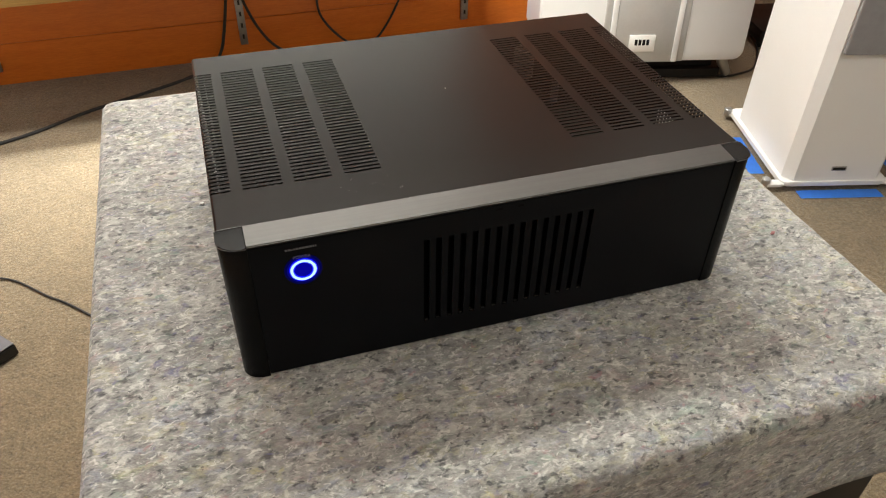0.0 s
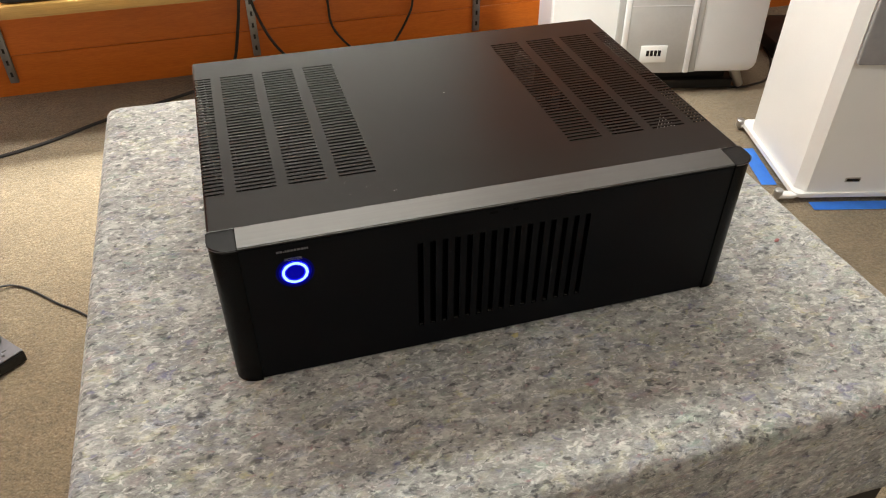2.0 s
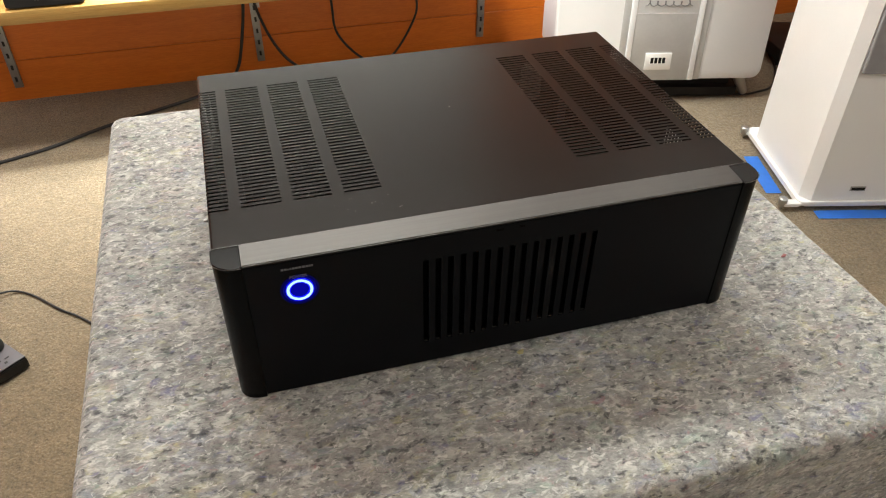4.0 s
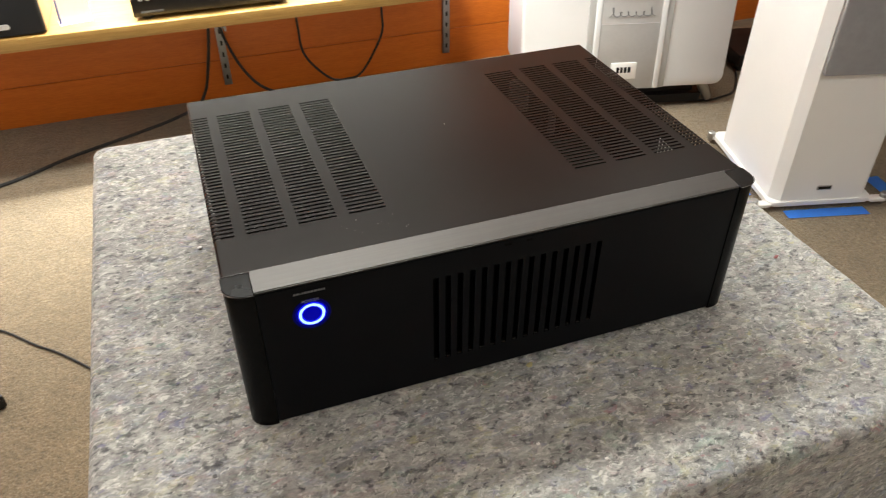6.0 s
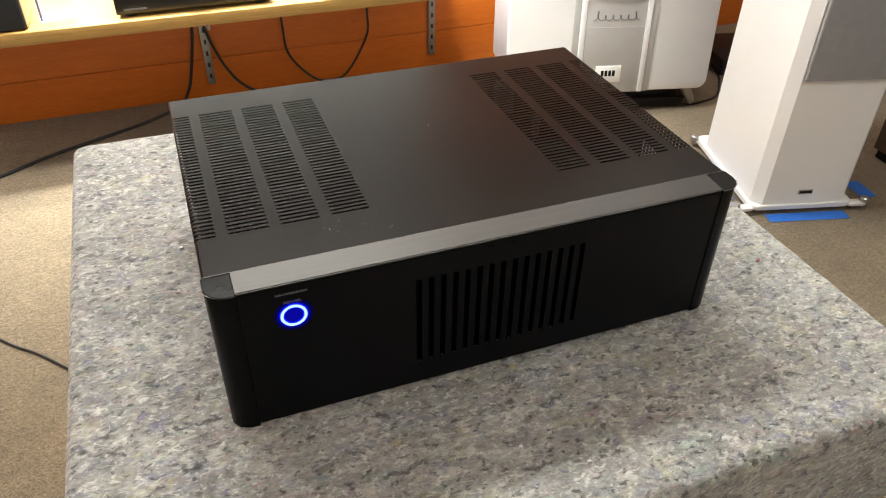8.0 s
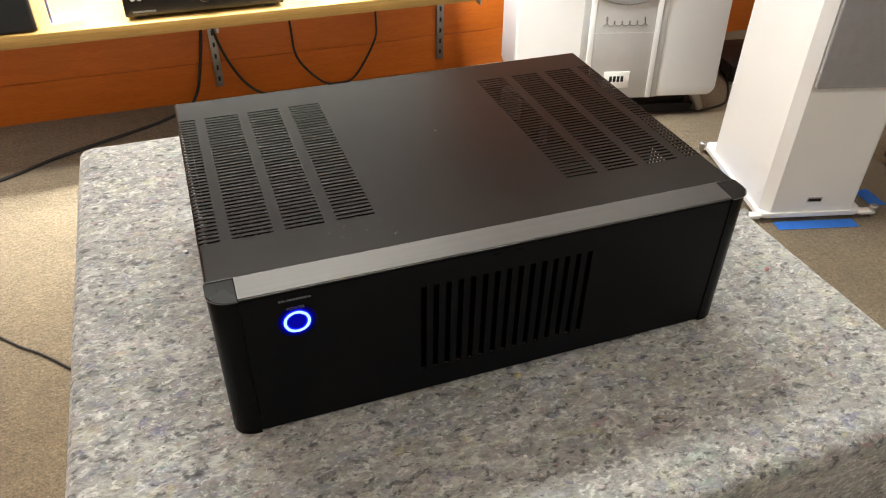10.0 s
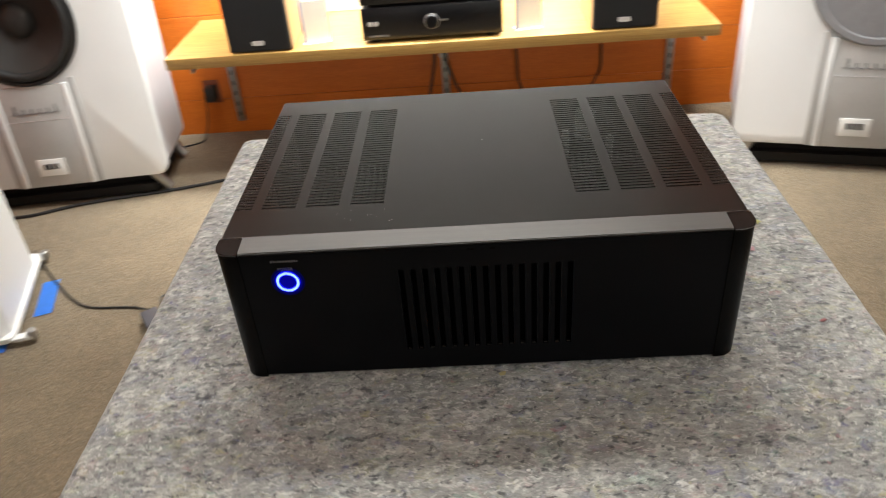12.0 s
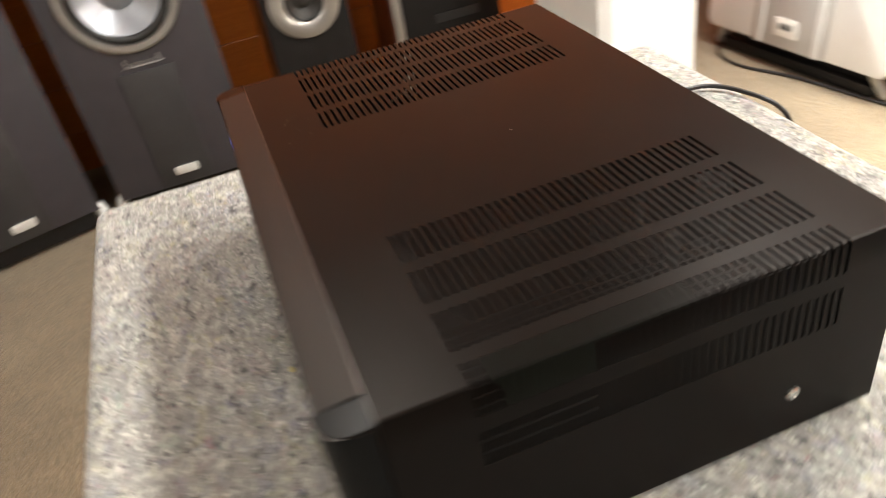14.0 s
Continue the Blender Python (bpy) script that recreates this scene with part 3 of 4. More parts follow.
front = sheet(us, zs, in_slot, lambda u, z: (u, 0.0, z))
bmesh.ops.recalc_face_normals(front, faces=front.faces)
if front.faces[:][0].normal.y > 0:
    bmesh.ops.reverse_faces(front, faces=front.faces)
bmesh.ops.solidify(front, geom=list(front.faces), thickness=0.006)
part("front_panel", front, M_FACE, amp, "black anodised front panel with upright vent slots", smooth=30)
# sheet added behind the slots, its black standing for the shade inside
part("vent_backing", box(GX0 - 0.01, GX1 + 0.01, 0.008, 0.010, GZ0 - 0.01, GZ1 + 0.01), M_SLOTSHADE, amp)
for k in range(BARS):
    sx = GX0 + k * gp
    # paler block at the slot's foot, a glint put in as metal
    part("slot_end", box(sx + 0.0008, sx + 0.0038, 0.0004, 0.004, GZ0 + 0.0002, GZ0 + 0.0018), M_STRIP, amp)

# grey trim along the top edge of the front: a sloping bar
bm = bmesh.new()
prof = [(0.0010, 0.1312), (0.0010, 0.1332), (0.0016, 0.1340), (0.0236, 0.1358), (0.0245, 0.1352), (0.0245, 0.1316)]
ends = [[bm.verts.new((x, y, z)) for y, z in prof] for x in (0.0156, AW - 0.0156)]
bm.faces.new(ends[0]), bm.faces.new(ends[1][::-1])
for i in range(len(prof)):
    bm.faces.new((ends[0][i], ends[0][(i + 1) % len(prof)], ends[1][(i + 1) % len(prof)], ends[1][i]))
trim = part("top_trim", bm, M_STRIP, amp, "brushed grey aluminium trim bar", smooth=20)
# thin strip added as the trim edge's highlight, put into its colour
part("polished_edge", box(0.0160, AW - 0.0160, 0.0007, 0.0011, 0.1327, 0.1333), M_TRIMGLINT, trim, "paler strip that draws the highlight on the trim edge")
# cut edge of the cover, made bright to hold its highlight line
part("cover_lip", box(-0.0036, AW + 0.0036, 0.0246, 0.02495, AH - 0.0010, AH + 0.0004), M_LIP, amp, "cut front edge of the cover, its highlight put in as bright metal")

for flip in (False, True):
    turn = [(-0.0046 + 0.0165 * (1 - math.cos(a)), 0.0135 - 0.0142 * math.sin(a)) for a in np.linspace(0, math.pi / 2, 9)]
    out = [(-0.0046, 0.0243)] + turn + [(0.0155, -0.0007), (0.0155, 0.0243)]
    cap = [(x - 0.0004 if x < 0.005 else x, y - 0.0004 if y < 0.02 else y) for x, y in out]
    rim = [(x - 0.0003, y - 0.0003) for x, y in cap[2:-1]]
    if flip:
        out, cap, rim = [(AW - x, y) for x, y in out[::-1]], [(AW - x, y) for x, y in cap[::-1]], [(AW - x, y) for x, y in rim[::-1]]
    post = part("corner_post", prism(out, 0.0, 0.1314), M_POST, amp, "gloss black rounded corner post", smooth=25)
    bm = prism(cap, 0.1316, 0.1337, 0.0005, 1)
    for v in bm.verts:
        if v.co.z > 0.1324:
            v.co.z += 0.0004 + 0.016 * v.co.y
    part("post_cap", bm, M_POSTCAP, post, "dark polished corner cap", smooth=25)
    # cord added along the cap's rim as a drawn highlight
    part("cap_rim", tube([(x, y, 0.1337 + 0.016 * y) for x, y in rim], 0.00028, 6), M_LIP, post, "thin bright cord that draws the highlight on the cap's rim")

ring = part("power_ring", lathe([(0.0102, 0.0), (0.0102, 0.0005), (0.0100, 0.0007), (0.0071, 0.0007), (0.0069, 0.0005), (0.0069, 0.0)], 56), M_LED, amp, "glowing blue ring round the power button", m=at_front(0.0528, -0.0002, 0.105))
part("ring_core", lathe([(0.0097, 0.0006), (0.0096, 0.0009), (0.0076, 0.0009), (0.0075, 0.0006)], 56), M_LEDCORE, ring)
# flat glowing rings added for the blue halo, fading outwards in two steps
part("bezel", lathe([(0.0120, 0.0), (0.0118, 0.0005), (0.0106, 0.0005), (0.0106, 0.0)], 48), M_HALO, ring, "dim glowing ring that imitates the power ring's blue halo")
part("bezel_rim", lathe([(0.0140, 0.0), (0.0138, 0.0003), (0.0121, 0.0004), (0.0121, 0.0)], 48), M_HALORIM, ring, "faint glowing ring that imitates the halo's outer fade")
part("power_button", lathe([(0.0068, 0.0), (0.0068, 0.0003), (0.0064, 0.0005), (0, 0.0005)], 40), M_BUTTON, amp, m=at_front(0.0528, -0.0002, 0.105))
text = bpy.data.curves.new("power_lettering", "FONT")
text.body, text.size, text.align_x, text.extrude = "POWER", 0.0037, "CENTER", 0.00008
text.materials.append(M_PRINT)
letters = new("power_lettering", text)
letters.parent, letters.matrix_basis = amp, at_front(0.0528, -0.0009, 0.1167)
bm = bmesh.new()
x = 0.0415
for k, w in enumerate((0.0018, 0.0018, 0.0010, 0.0010, 0.0018, 0.0018, 0.0018, 0.0024, 0.0018, 0.0010, 0.0010)):
    box(x, x + w, -0.0006, -0.0002, 0.1247, 0.1262 if k != 2 else 0.1254, bm=bm)
    x += w + 0.00055
part("model_lettering", bm, M_PRINT, amp)
bm = bmesh.new()
for a, b in ((0.203, 0.209), (0.2215, 0.226)):
    box(a, b, -0.0005, -0.0002, 0.1272, 0.1278, bm=bm)
    box(a, b, -0.0005, -0.0002, 0.1284, 0.1288, bm=bm)
part("maker_mark", bm, M_POSTCAP, amp)

# what shows through the slots
part("chassis_tray", box(0.0, AW, 0.012, 0.312, 0.006, 0.010), M_INNER, amp)
part("rear_panel", box(-0.002, AW + 0.002, 0.3115, 0.3145, 0.004, AH - 0.003, 0.0008), M_INNER, amp)
for x0 in (0.010, AW - 0.115):
    sink = part("heatsink", box(x0, x0 + 0.105, 0.05, 0.29, 0.012, 0.020), M_SINK, amp)
    for k in range(14):
        fx = x0 + 0.003 + k * 0.0075
        part("fin", box(fx, fx + 0.0018, 0.055, 0.285, 0.020, 0.066), M_SINK, sink)
part("circuit_board", box(0.345, 0.405, 0.10, 0.235, 0.0662, 0.0678), M_PCB, amp)
for x, y, r, z in ((0.338, 0.268, 0.011, 0.092), (0.312, 0.232, 0.004, 0.086), (0.358, 0.226, 0.004, 0.080)):
    part("capacitor", lathe([(r, 0.0), (r, 0.03), (r - 0.001, 0.032), (0, 0.032)], 18), M_SCRIPT, amp, m=pose(x, y, z))
# plates added inside the sides to block light through the side slots
for x, y0, y1 in ((0.4265, 0.135, 0.305), (0.0035, 0.030, 0.150), (0.0035, 0.185, 0.305)):
    part("inner_shield", box(x, x + 0.001, y0, y1, 0.0102, 0.124), M_SINK, amp)
part("transformer", lathe([(0.02, 0), (0.062, 0), (0.068, 0.012), (0.068, 0.06), (0.06, 0.072), (0.02, 0.072), (0.02, 0)], 40), M_INNER, amp, m=pose(0.2155, 0.17, 0.011))
for sx, d in ((AW + 0.0042, 1),):
    for sy, sz in ((0.068, 0.0285), (0.254, 0.0365)):
        screw = lathe([(0.0042, 0.0), (0.0042, 0.0012), (0.0032, 0.0022), (0.0014, 0.0024), (0.0010, 0.0012), (0, 0.0012)], 20)
        part("side_screw", screw, M_BRIGHT, amp, "bright cross-head screw", m=pose(sx, sy, sz, 0, 90 * d, 0))
dust = bmesh.new()
rng = random.Random(3)
for _ in range(14):
    x, y = rng.uniform(0.09, 0.15), rng.uniform(0.022, 0.062)
    s = rng.uniform(0.00015, 0.0004)
    box(x, x + s, y, y + s * 1.3, AH + 0.0001, AH + 0.0003, bm=dust)
box(0.2215, 0.2223, 0.186, 0.1868, AH + 0.0001, AH + 0.0004, bm=dust)
tagged(part("dust", dust, LINT[2], amp, "pale dust specks"), kind="stuff")
solid("power_cable", tube([(0.06, 0.3155, B + 0.040), (0.050, 0.35, B + 0.036), (0.030, 0.42, B + 0.014), (0.024, 0.470, B + 0.007), (0.028, 0.492, B + 0.006), (0.044, 0.506, B + 0.006), (0.066, 0.514, B + 0.006), (0.086, 0.520, B + 0.005), (0.098, 0.530, B - 0.003), (0.104, 0.540, B - 0.020), (0.108, 0.550, B - 0.06), (0.118, 0.566, B - 0.14), (0.120, 0.575, 0.30), (0.125, 0.585, 0.04), (0.165, 0.62, 0.004), (0.25, 0.68, 0.004)], 0.0026), M_CABLE, "black cable running off the back of the blanket", "cable")


# ---- shelf, brackets and the things on it ----
SHX0, SHX1, SHY, SHZ = -0.738, 0.987, 1.771, 0.441
shelf = thing("wall_shelf", "pale plywood wall shelf on steel brackets", "shelf", pose(0, 0, 0))
part("board", box(SHX0, SHX1, SHY, WALL_N - 0.004, SHZ - 0.036, SHZ, 0.003), M_PALE, shelf)
for x, lean in ((-0.669, 0), (0.128, 0), (0.950, 0)):
    br = part("bracket", box(x - 0.0035, x + 0.0035, 1.80, WALL_N - 0.012, SHZ - 0.060, SHZ - 0.0365, 0.001), M_ZINC, shelf, "zinc-plated shelf bracket")
    bm = box(x - 0.013, x + 0.013, WALL_N - 0.013, WALL_N - 0.001, 0.050, SHZ - 0.037, 0.001)
    std = part("upright", bm, M_ZINC, br, "slotted zinc upright")
    for k in range(8):
        zz = 0.072 + k * 0.041
        part("slot", box(x - 0.0035, x + 0.0035, WALL_N - 0.0145, WALL_N - 0.0132, zz, zz + 0.016), M_INNER, std)
board = solid("display_backboard", box(-0.60, 0.955, WALL_N - 0.012, WALL_N - 0.002, SHZ + 0.001, 2.34, 0.002), M_PAPER, "white display board on the wall behind the shelf", "board")


# made-up housing and arms for the unseen shelf light
strip = thing("shelf_strip_lamp", "unseen slim white strip lamp on arms, added to carry the shelf light", "lamp", pose(0.12, 0, 0))
part("housing", box(-0.78, 0.78, 1.855, 1.945, 1.465, 1.495, 0.004), M_WHITEPLATE, strip)
for x in (-0.55, 0.55):
    part("arm", box(x - 0.010, x + 0.010, 1.9452, WALL_N - 0.0122, 1.472, 1.488, 0.002), M_WHITEPLATE, strip)


def bookshelf_speaker(x):
    s = thing("bookshelf_speaker", "small black-fronted bookshelf loudspeaker with oak sides on the shelf", "loudspeaker", pose(x, SHY + 0.012, SHZ), "shelf loudspeakers")
    part("cabinet", prism(rounded(-0.100, 0.100, 0.012, 0.26, (0.004, 0.004, 0.03, 0.03)), 0.004, 0.36, 0.003), M_OAK, s, "light oak veneered cabinet")
    part("front_grille", prism(rounded(-0.098, 0.098, 0.0, 0.0125, (0.010, 0.010, 0.0, 0.0)), 0.005, 0.358, 0.003), M_BLACKCLOTH, s, "black cloth front grille")
    part("badge", prism(rounded(-0.019, 0.019, -0.007, 0.007, (0.005,) * 4), 0.0, 0.002, 0.0006, 1), M_CARD, s, "silver badge", m=at_front(-0.004, -0.0005, 0.030))
    for fx in (-0.08, 0.08):
        for fy in (0.03, 0.24):
            part("foot", lathe([(0.008, 0), (0.008, 0.004), (0, 0.004)], 12), M_RUBBER, s, m=pose(fx, fy, 0))
    return s


for x in (-0.430, 0.697):
    bookshelf_speaker(x)

rec = thing("stereo_receiver", "black full-width stereo receiver with a silver-edged volume knob on the shelf", "receiver", pose(0.109, SHY + 0.026, SHZ))
part("case", box(-0.214, 0.214, 0.010, 0.30, 0.012, 0.106, 0.002), M_BLACKBOX, rec)
part("fascia", box(-0.217, 0.217, 0.0, 0.0105, 0.010, 0.108, 0.003), M_GLOSSBLACK, rec, "gloss black fascia")
knob = part("volume_knob", lathe([(0.021, 0), (0.021, 0.012), (0.018, 0.015), (0, 0.015)], 36), M_GLOSSBLACK, rec, m=at_front(0.0, 0, 0.060))
part("knob_ring", lathe([(0.0235, 0), (0.0235, 0.006), (0.0214, 0.007), (0.0214, 0.0)], 36), M_RING, knob, "silver ring round the knob")
for x in (-0.190, -0.172):
    part("jack", lathe([(0.0075, 0), (0.0075, 0.003), (0.003, 0.0035), (0, 0.001)], 18), M_CARD, rec, "silver socket", m=at_front(x, 0, 0.061))
for x in (0.032, 0.044):
    part("button", box(x - 0.0045, x + 0.0045, -0.003, 0.0, 0.058, 0.064, 0.001), M_RING, rec)
part("maker_mark", box(-0.196, -0.135, -0.0005, 0.0, 0.020, 0.0255), M_PRINT, rec)
for x in (-0.18, 0.18):
    for y in (0.03, 0.27):
        part("foot", lathe([(0.018, 0), (0.018, 0.011), (0, 0.011)], 18), M_RUBBER, rec, m=pose(x, y, 0))
deck = thing("disc_player", "slim black disc player stacked on the receiver", "disc player", pose(0.109, SHY + 0.032, SHZ + 0.1085))
part("case", box(-0.214, 0.214, 0.010, 0.29, 0.010, 0.078, 0.002), M_BLACKBOX, deck)
part("fascia", box(-0.217, 0.217, 0.0, 0.0105, 0.008, 0.080, 0.003), M_GLOSSBLACK, deck, "gloss black fascia")
for x in (-0.18, 0.18):
    for y in (0.03, 0.26):
        part("foot", lathe([(0.014, 0), (0.014, 0.009), (0, 0.009)], 16), M_RUBBER, deck, m=pose(x, y, 0))
for x in (-0.292, 0.377):
    card = thing("price_card", "white price card in a clear upright holder on the shelf", "price card", pose(x, SHY + 0.07, SHZ, 0, 0, 12), "price cards")
    part("card", box(-0.004, 0.075, 0.0, 0.0015, 0.0, 0.13), M_PAPER, card)
    part("spine", box(-0.010, -0.0042, -0.001, 0.0025, 0.0, 0.135, 0.001), M_BLUECARD, card, "blue edge strip")
    part("foot", box(-0.01, 0.075, -0.012, 0.03, 0.0, 0.002), M_PAPER, card)

outlet = thing("wall_outlet", "black plug and adapter in a wall outlet under the shelf", "outlet", pose(-0.758, WALL_N - 0.001, 0.172))
part("face_plate", box(-0.030, 0.030, -0.006, 0.0, -0.045, 0.045, 0.003), M_CHERRY, outlet, "dark reddish face plate")
part("plug", box(-0.020, 0.020, -0.050, -0.0062, -0.026, 0.030, 0.008), M_RUBBER, outlet, "black plug-in adapter")
solid("outlet_cable", tube([(-0.775, WALL_N - 0.045, 0.17), (-0.782, WALL_N - 0.05, 0.10), (-0.80, WALL_N - 0.06, 0.03), (-0.83, WALL_N - 0.10, 0.005), (-1.05, 2.02, 0.005)], 0.003), M_CABLE, "thin black cable hanging from the wall outlet", "cable")


# ---- white wide-baffle loudspeakers ----
def lean_back(s, names, k, z0):
    """Slants the named parts of a thing backwards, k metres for each metre of height over z0."""
    tilt = Matrix.Rotation(-math.atan(k), 4, "X")
    for o in s.children:
        if o.name.split(".")[0] not in names:
            continue
        if o.matrix_basis == Matrix.Identity(4):
            for v in o.data.vertices:
                v.co.y += k * (v.co.z - z0)
            for c in o.children:
                for v in c.data.vertices:
                    v.co.y += k * (v.co.z - z0)
        else:
            p = o.matrix_basis.translation
            o.matrix_basis = Matrix.Translation((p.x, p.y + k * (p.z - z0), p.z)) @ tilt @ o.matrix_basis.to_3x3().to_4x4()


def scribble(half, y, z, h):
    """A looping line in place of a maker's script, taller at its first and last loops."""
    pts = []
    for i in range(44):
        u = i / 43
        tall = 1.9 if u < 0.16 or u > 0.93 else 1.0
        a = 2 * math.pi * 6 * u
        pts.append((-half + 2 * half * u + 0.9 * h * math.sin(a), y, z + h * (tall - 1) + h * tall * -math.cos(a)))
    return pts


def wide_speaker(m, grille, label):
    s = thing("wide_baffle_loudspeaker", label, "loudspeaker", m, "wide white loudspeakers")
    w, z0, h, d = 0.352, 0.080, 1.20, 0.33
    holes = [] if grille else [(0.008, 0.600, 0.177)]
    part("body", slab(rounded(-w + 0.012, w - 0.012, z0 + 0.006, h - 0.006, (0.02,) * 4), holes, 0.0302, d - 0.02), M_LILAC, s, "pale grey cabinet body")
    part("back", slab(rounded(-w + 0.012, w - 0.012, z0 + 0.006, h - 0.006, (0.02,) * 4), [], d - 0.0198, d), M_LILAC, s)
    part("baffle", slab(rounded(-w, w, z0, h, (0.035,) * 4, 8), holes, 0.0, 0.030, 0.007), M_WHITE, s, "white lacquered front baffle with rounded corners")
    part("centre_panel", box(-0.100, 0.100, -0.007, -0.0003, z0 + 0.002, 0.412, 0.001), M_SILVER, s, "silver grey centre panel")
    for k in (-1, 1):
        part("fin", box(min(k * 0.1005, k * 0.1185), max(k * 0.1005, k * 0.1185), -0.011, -0.0003, z0 + 0.002, 0.415, 0.003), M_WHITE, s, "white raised fin")
        part("fin_step", box(min(k * 0.119, k * 0.141), max(k * 0.119, k * 0.141), -0.005, -0.0003, z0 + 0.002, 0.43, 0.002), M_SILVER, s)
    part("seam", box(-0.0998, 0.0998, -0.0078, -0.0065, 0.302, 0.304), M_LILAC, s)
    if grille:
        part("round_grille", lathe([(0.200, 0.0), (0.200, 0.010), (0.194, 0.016), (0.178, 0.016), (0.174, 0.012)], 72), M_CLOTHGREY, s, "grey grille ring", m=at_front(0, -0.0005, 0.590))
        part("grille_cloth", lathe([(0.1745, 0.010), (0.10, 0.014), (0, 0.015)], 56), M_CLOTHGREY, s, "pale grey grille cloth", m=at_front(0, -0.0005, 0.590))
    else:
        woofer(s, 0.008, -0.0005, 0.600, 0.176, M_RUBBER, 0.014, M_CONE, M_CONE, 0.30, 0.30)
    plate = part("badge_plate", box(-0.052, 0.036, -0.0105, -0.007, 0.119, 0.175, 0.001), M_PAPER, s, "white paper label")
    bm = bmesh.new()
    for k in range(4):
        box(-0.033 + k * 0.0130, -0.033 + k * 0.0130 + 0.0095, -0.0112, -0.0104, 0.141, 0.160, bm=bm)
    part("print", bm, M_GLOSSBLACK, plate)
    # a flowing line stands for the script on the panel
    pts = scribble(0.076, -0.0085, 0.334, 0.0078)
    part("script_line", tube(pts, 0.0011, 6), M_SCRIPT, s, "slim metal script line")
    stand = part("stand", prism(rounded(-0.30, 0.30, 0.022, 0.30, (0.02,) * 4), 0.010, 0.040, 0.004), M_BLACKBOX, s, "black stand under the cabinet")
    part("riser", box(-0.27, 0.27, 0.05, 0.27, 0.0402, z0 + 0.005), M_BLACKBOX, stand)
    for fx in (-0.330, 0.330):
        for fy, tilt in ((0.045, -8), (0.285, 8)):
            part("foot", lathe([(0.0, 0.0), (0.015, 0.002), (0.018, 0.06), (0.016, 0.092), (0, 0.092)], 18), M_RING, s, "silver splayed foot", m=pose(fx, fy, 0.010, -tilt, math.copysign(30, -fx), 0))
    lean_back(s, ("body", "back", "baffle", "centre_panel", "fin", "fin_step", "seam", "round_grille", "grille_cloth", "driver", "badge_plate", "script_line"), 0.09, z0)
    return s


wide_speaker(pose(-1.146, 1.667, 0, 0, 0, 6), False, "white wide-baffle loudspeaker with bare black woofer and silver centre panel")
wide_speaker(pose(1.384, 1.612, 0, 0, 0, -14), True, "white wide-baffle loudspeaker with round grey grille and silver centre panel")


# ---- white towers ----
def white_tower(m, grille, label):
    s = thing("white_tower_loudspeaker", label, "loudspeaker", m, "white tower loudspeakers")
    w, h, d = 0.142, 1.06, 0.40
    f = 0.1175
    out = [(-f, 0.0), (-f, 0.036), (f, 0.036), (f, 0.0), (w, 0.026), (w, d - 0.055), (w - 0.04, d), (-w + 0.04, d), (-w, d - 0.055), (-w, 0.026)]
    part("cabinet", prism(out, 0.030, h, 0.003), M_WHITE, s, "white lacquered cabinet with bevelled front edges", smooth=20)
    part("front_board", slab([(-f + 0.0001, 0.0301), (f - 0.0001, 0.0301), (f - 0.0001, h), (-f + 0.0001, h)], [] if grille else [(0, z, 0.0802) for z in (0.575, 0.775)], 0.0, 0.0358), M_WHITE, s, "white flat front board", smooth=20)
    part("plinth", prism(rounded(-0.152, 0.152, -0.006, d + 0.010, (0.02,) * 4), 0.016, 0.0298, 0.003), M_WHITEPLATE, s, "white plinth plate")
    for fx, fy, dx in ((-0.150, 0.004, -1), (0.150, 0.004, 1), (-0.118, d - 0.004, -1), (0.118, d - 0.004, 1)):
        arm = part("outrigger", prism(rounded(min(fx - 0.01 * dx, fx + 0.050 * dx), max(fx - 0.01 * dx, fx + 0.050 * dx), fy - 0.012, fy + 0.012, (0.010,) * 4), 0.016, 0.025, 0.003), M_WHITEPLATE, s)
        part("spike", lathe([(0.0, 0.0), (0.004, 0.008), (0.010, 0.014), (0.012, 0.018), (0.012, 0.036), (0.009, 0.039), (0, 0.039)], 18), M_RING, arm, "silver levelling foot", m=pose(fx + 0.042 * dx, fy, 0))
    part("badge", box(-0.021, 0.021, -0.002, 0.0005, 0.062, 0.076, 0.0006), M_RING, s, "small silver maker's badge", m=pose(0, 0, 0))
    part("badge_print", box(-0.018, 0.018, -0.0028, -0.0018, 0.065, 0.073), M_GLOSSBLACK, s)
    if grille:
        part("grille", prism(rounded(-0.114, 0.112, -0.012, -0.001, (0.004, 0.004, 0, 0)), 0.409, 1.02, 0.004), M_CLOTHGREY, s, "grey cloth grille")
    else:
        for z in (0.575, 0.775):
            woofer(s, 0, -0.001, z, 0.080, M_GLOSSBLACK, 0.010, M_CONEWHITE, M_CONEWHITE, 0.30, 0.42)
        part("tweeter", lathe([(0.05, 0), (0.05, 0.004), (0.03, 0.003), (0.016, -0.002), (0.013, 0.004), (0, 0.008)], 36), M_GLOSSBLACK, s, m=at_front(0, -0.001, 0.93))
    return s


white_tower(pose(-1.116, 0.902, 0, 0, 0, 15.9), False, "white tower loudspeaker with pale cones, taped out on the carpet")
white_tower(pose(1.598, 0.889, 0, 0, 0, -14.4), True, "white tower loudspeaker with grey cloth grille, taped out on the carpet")


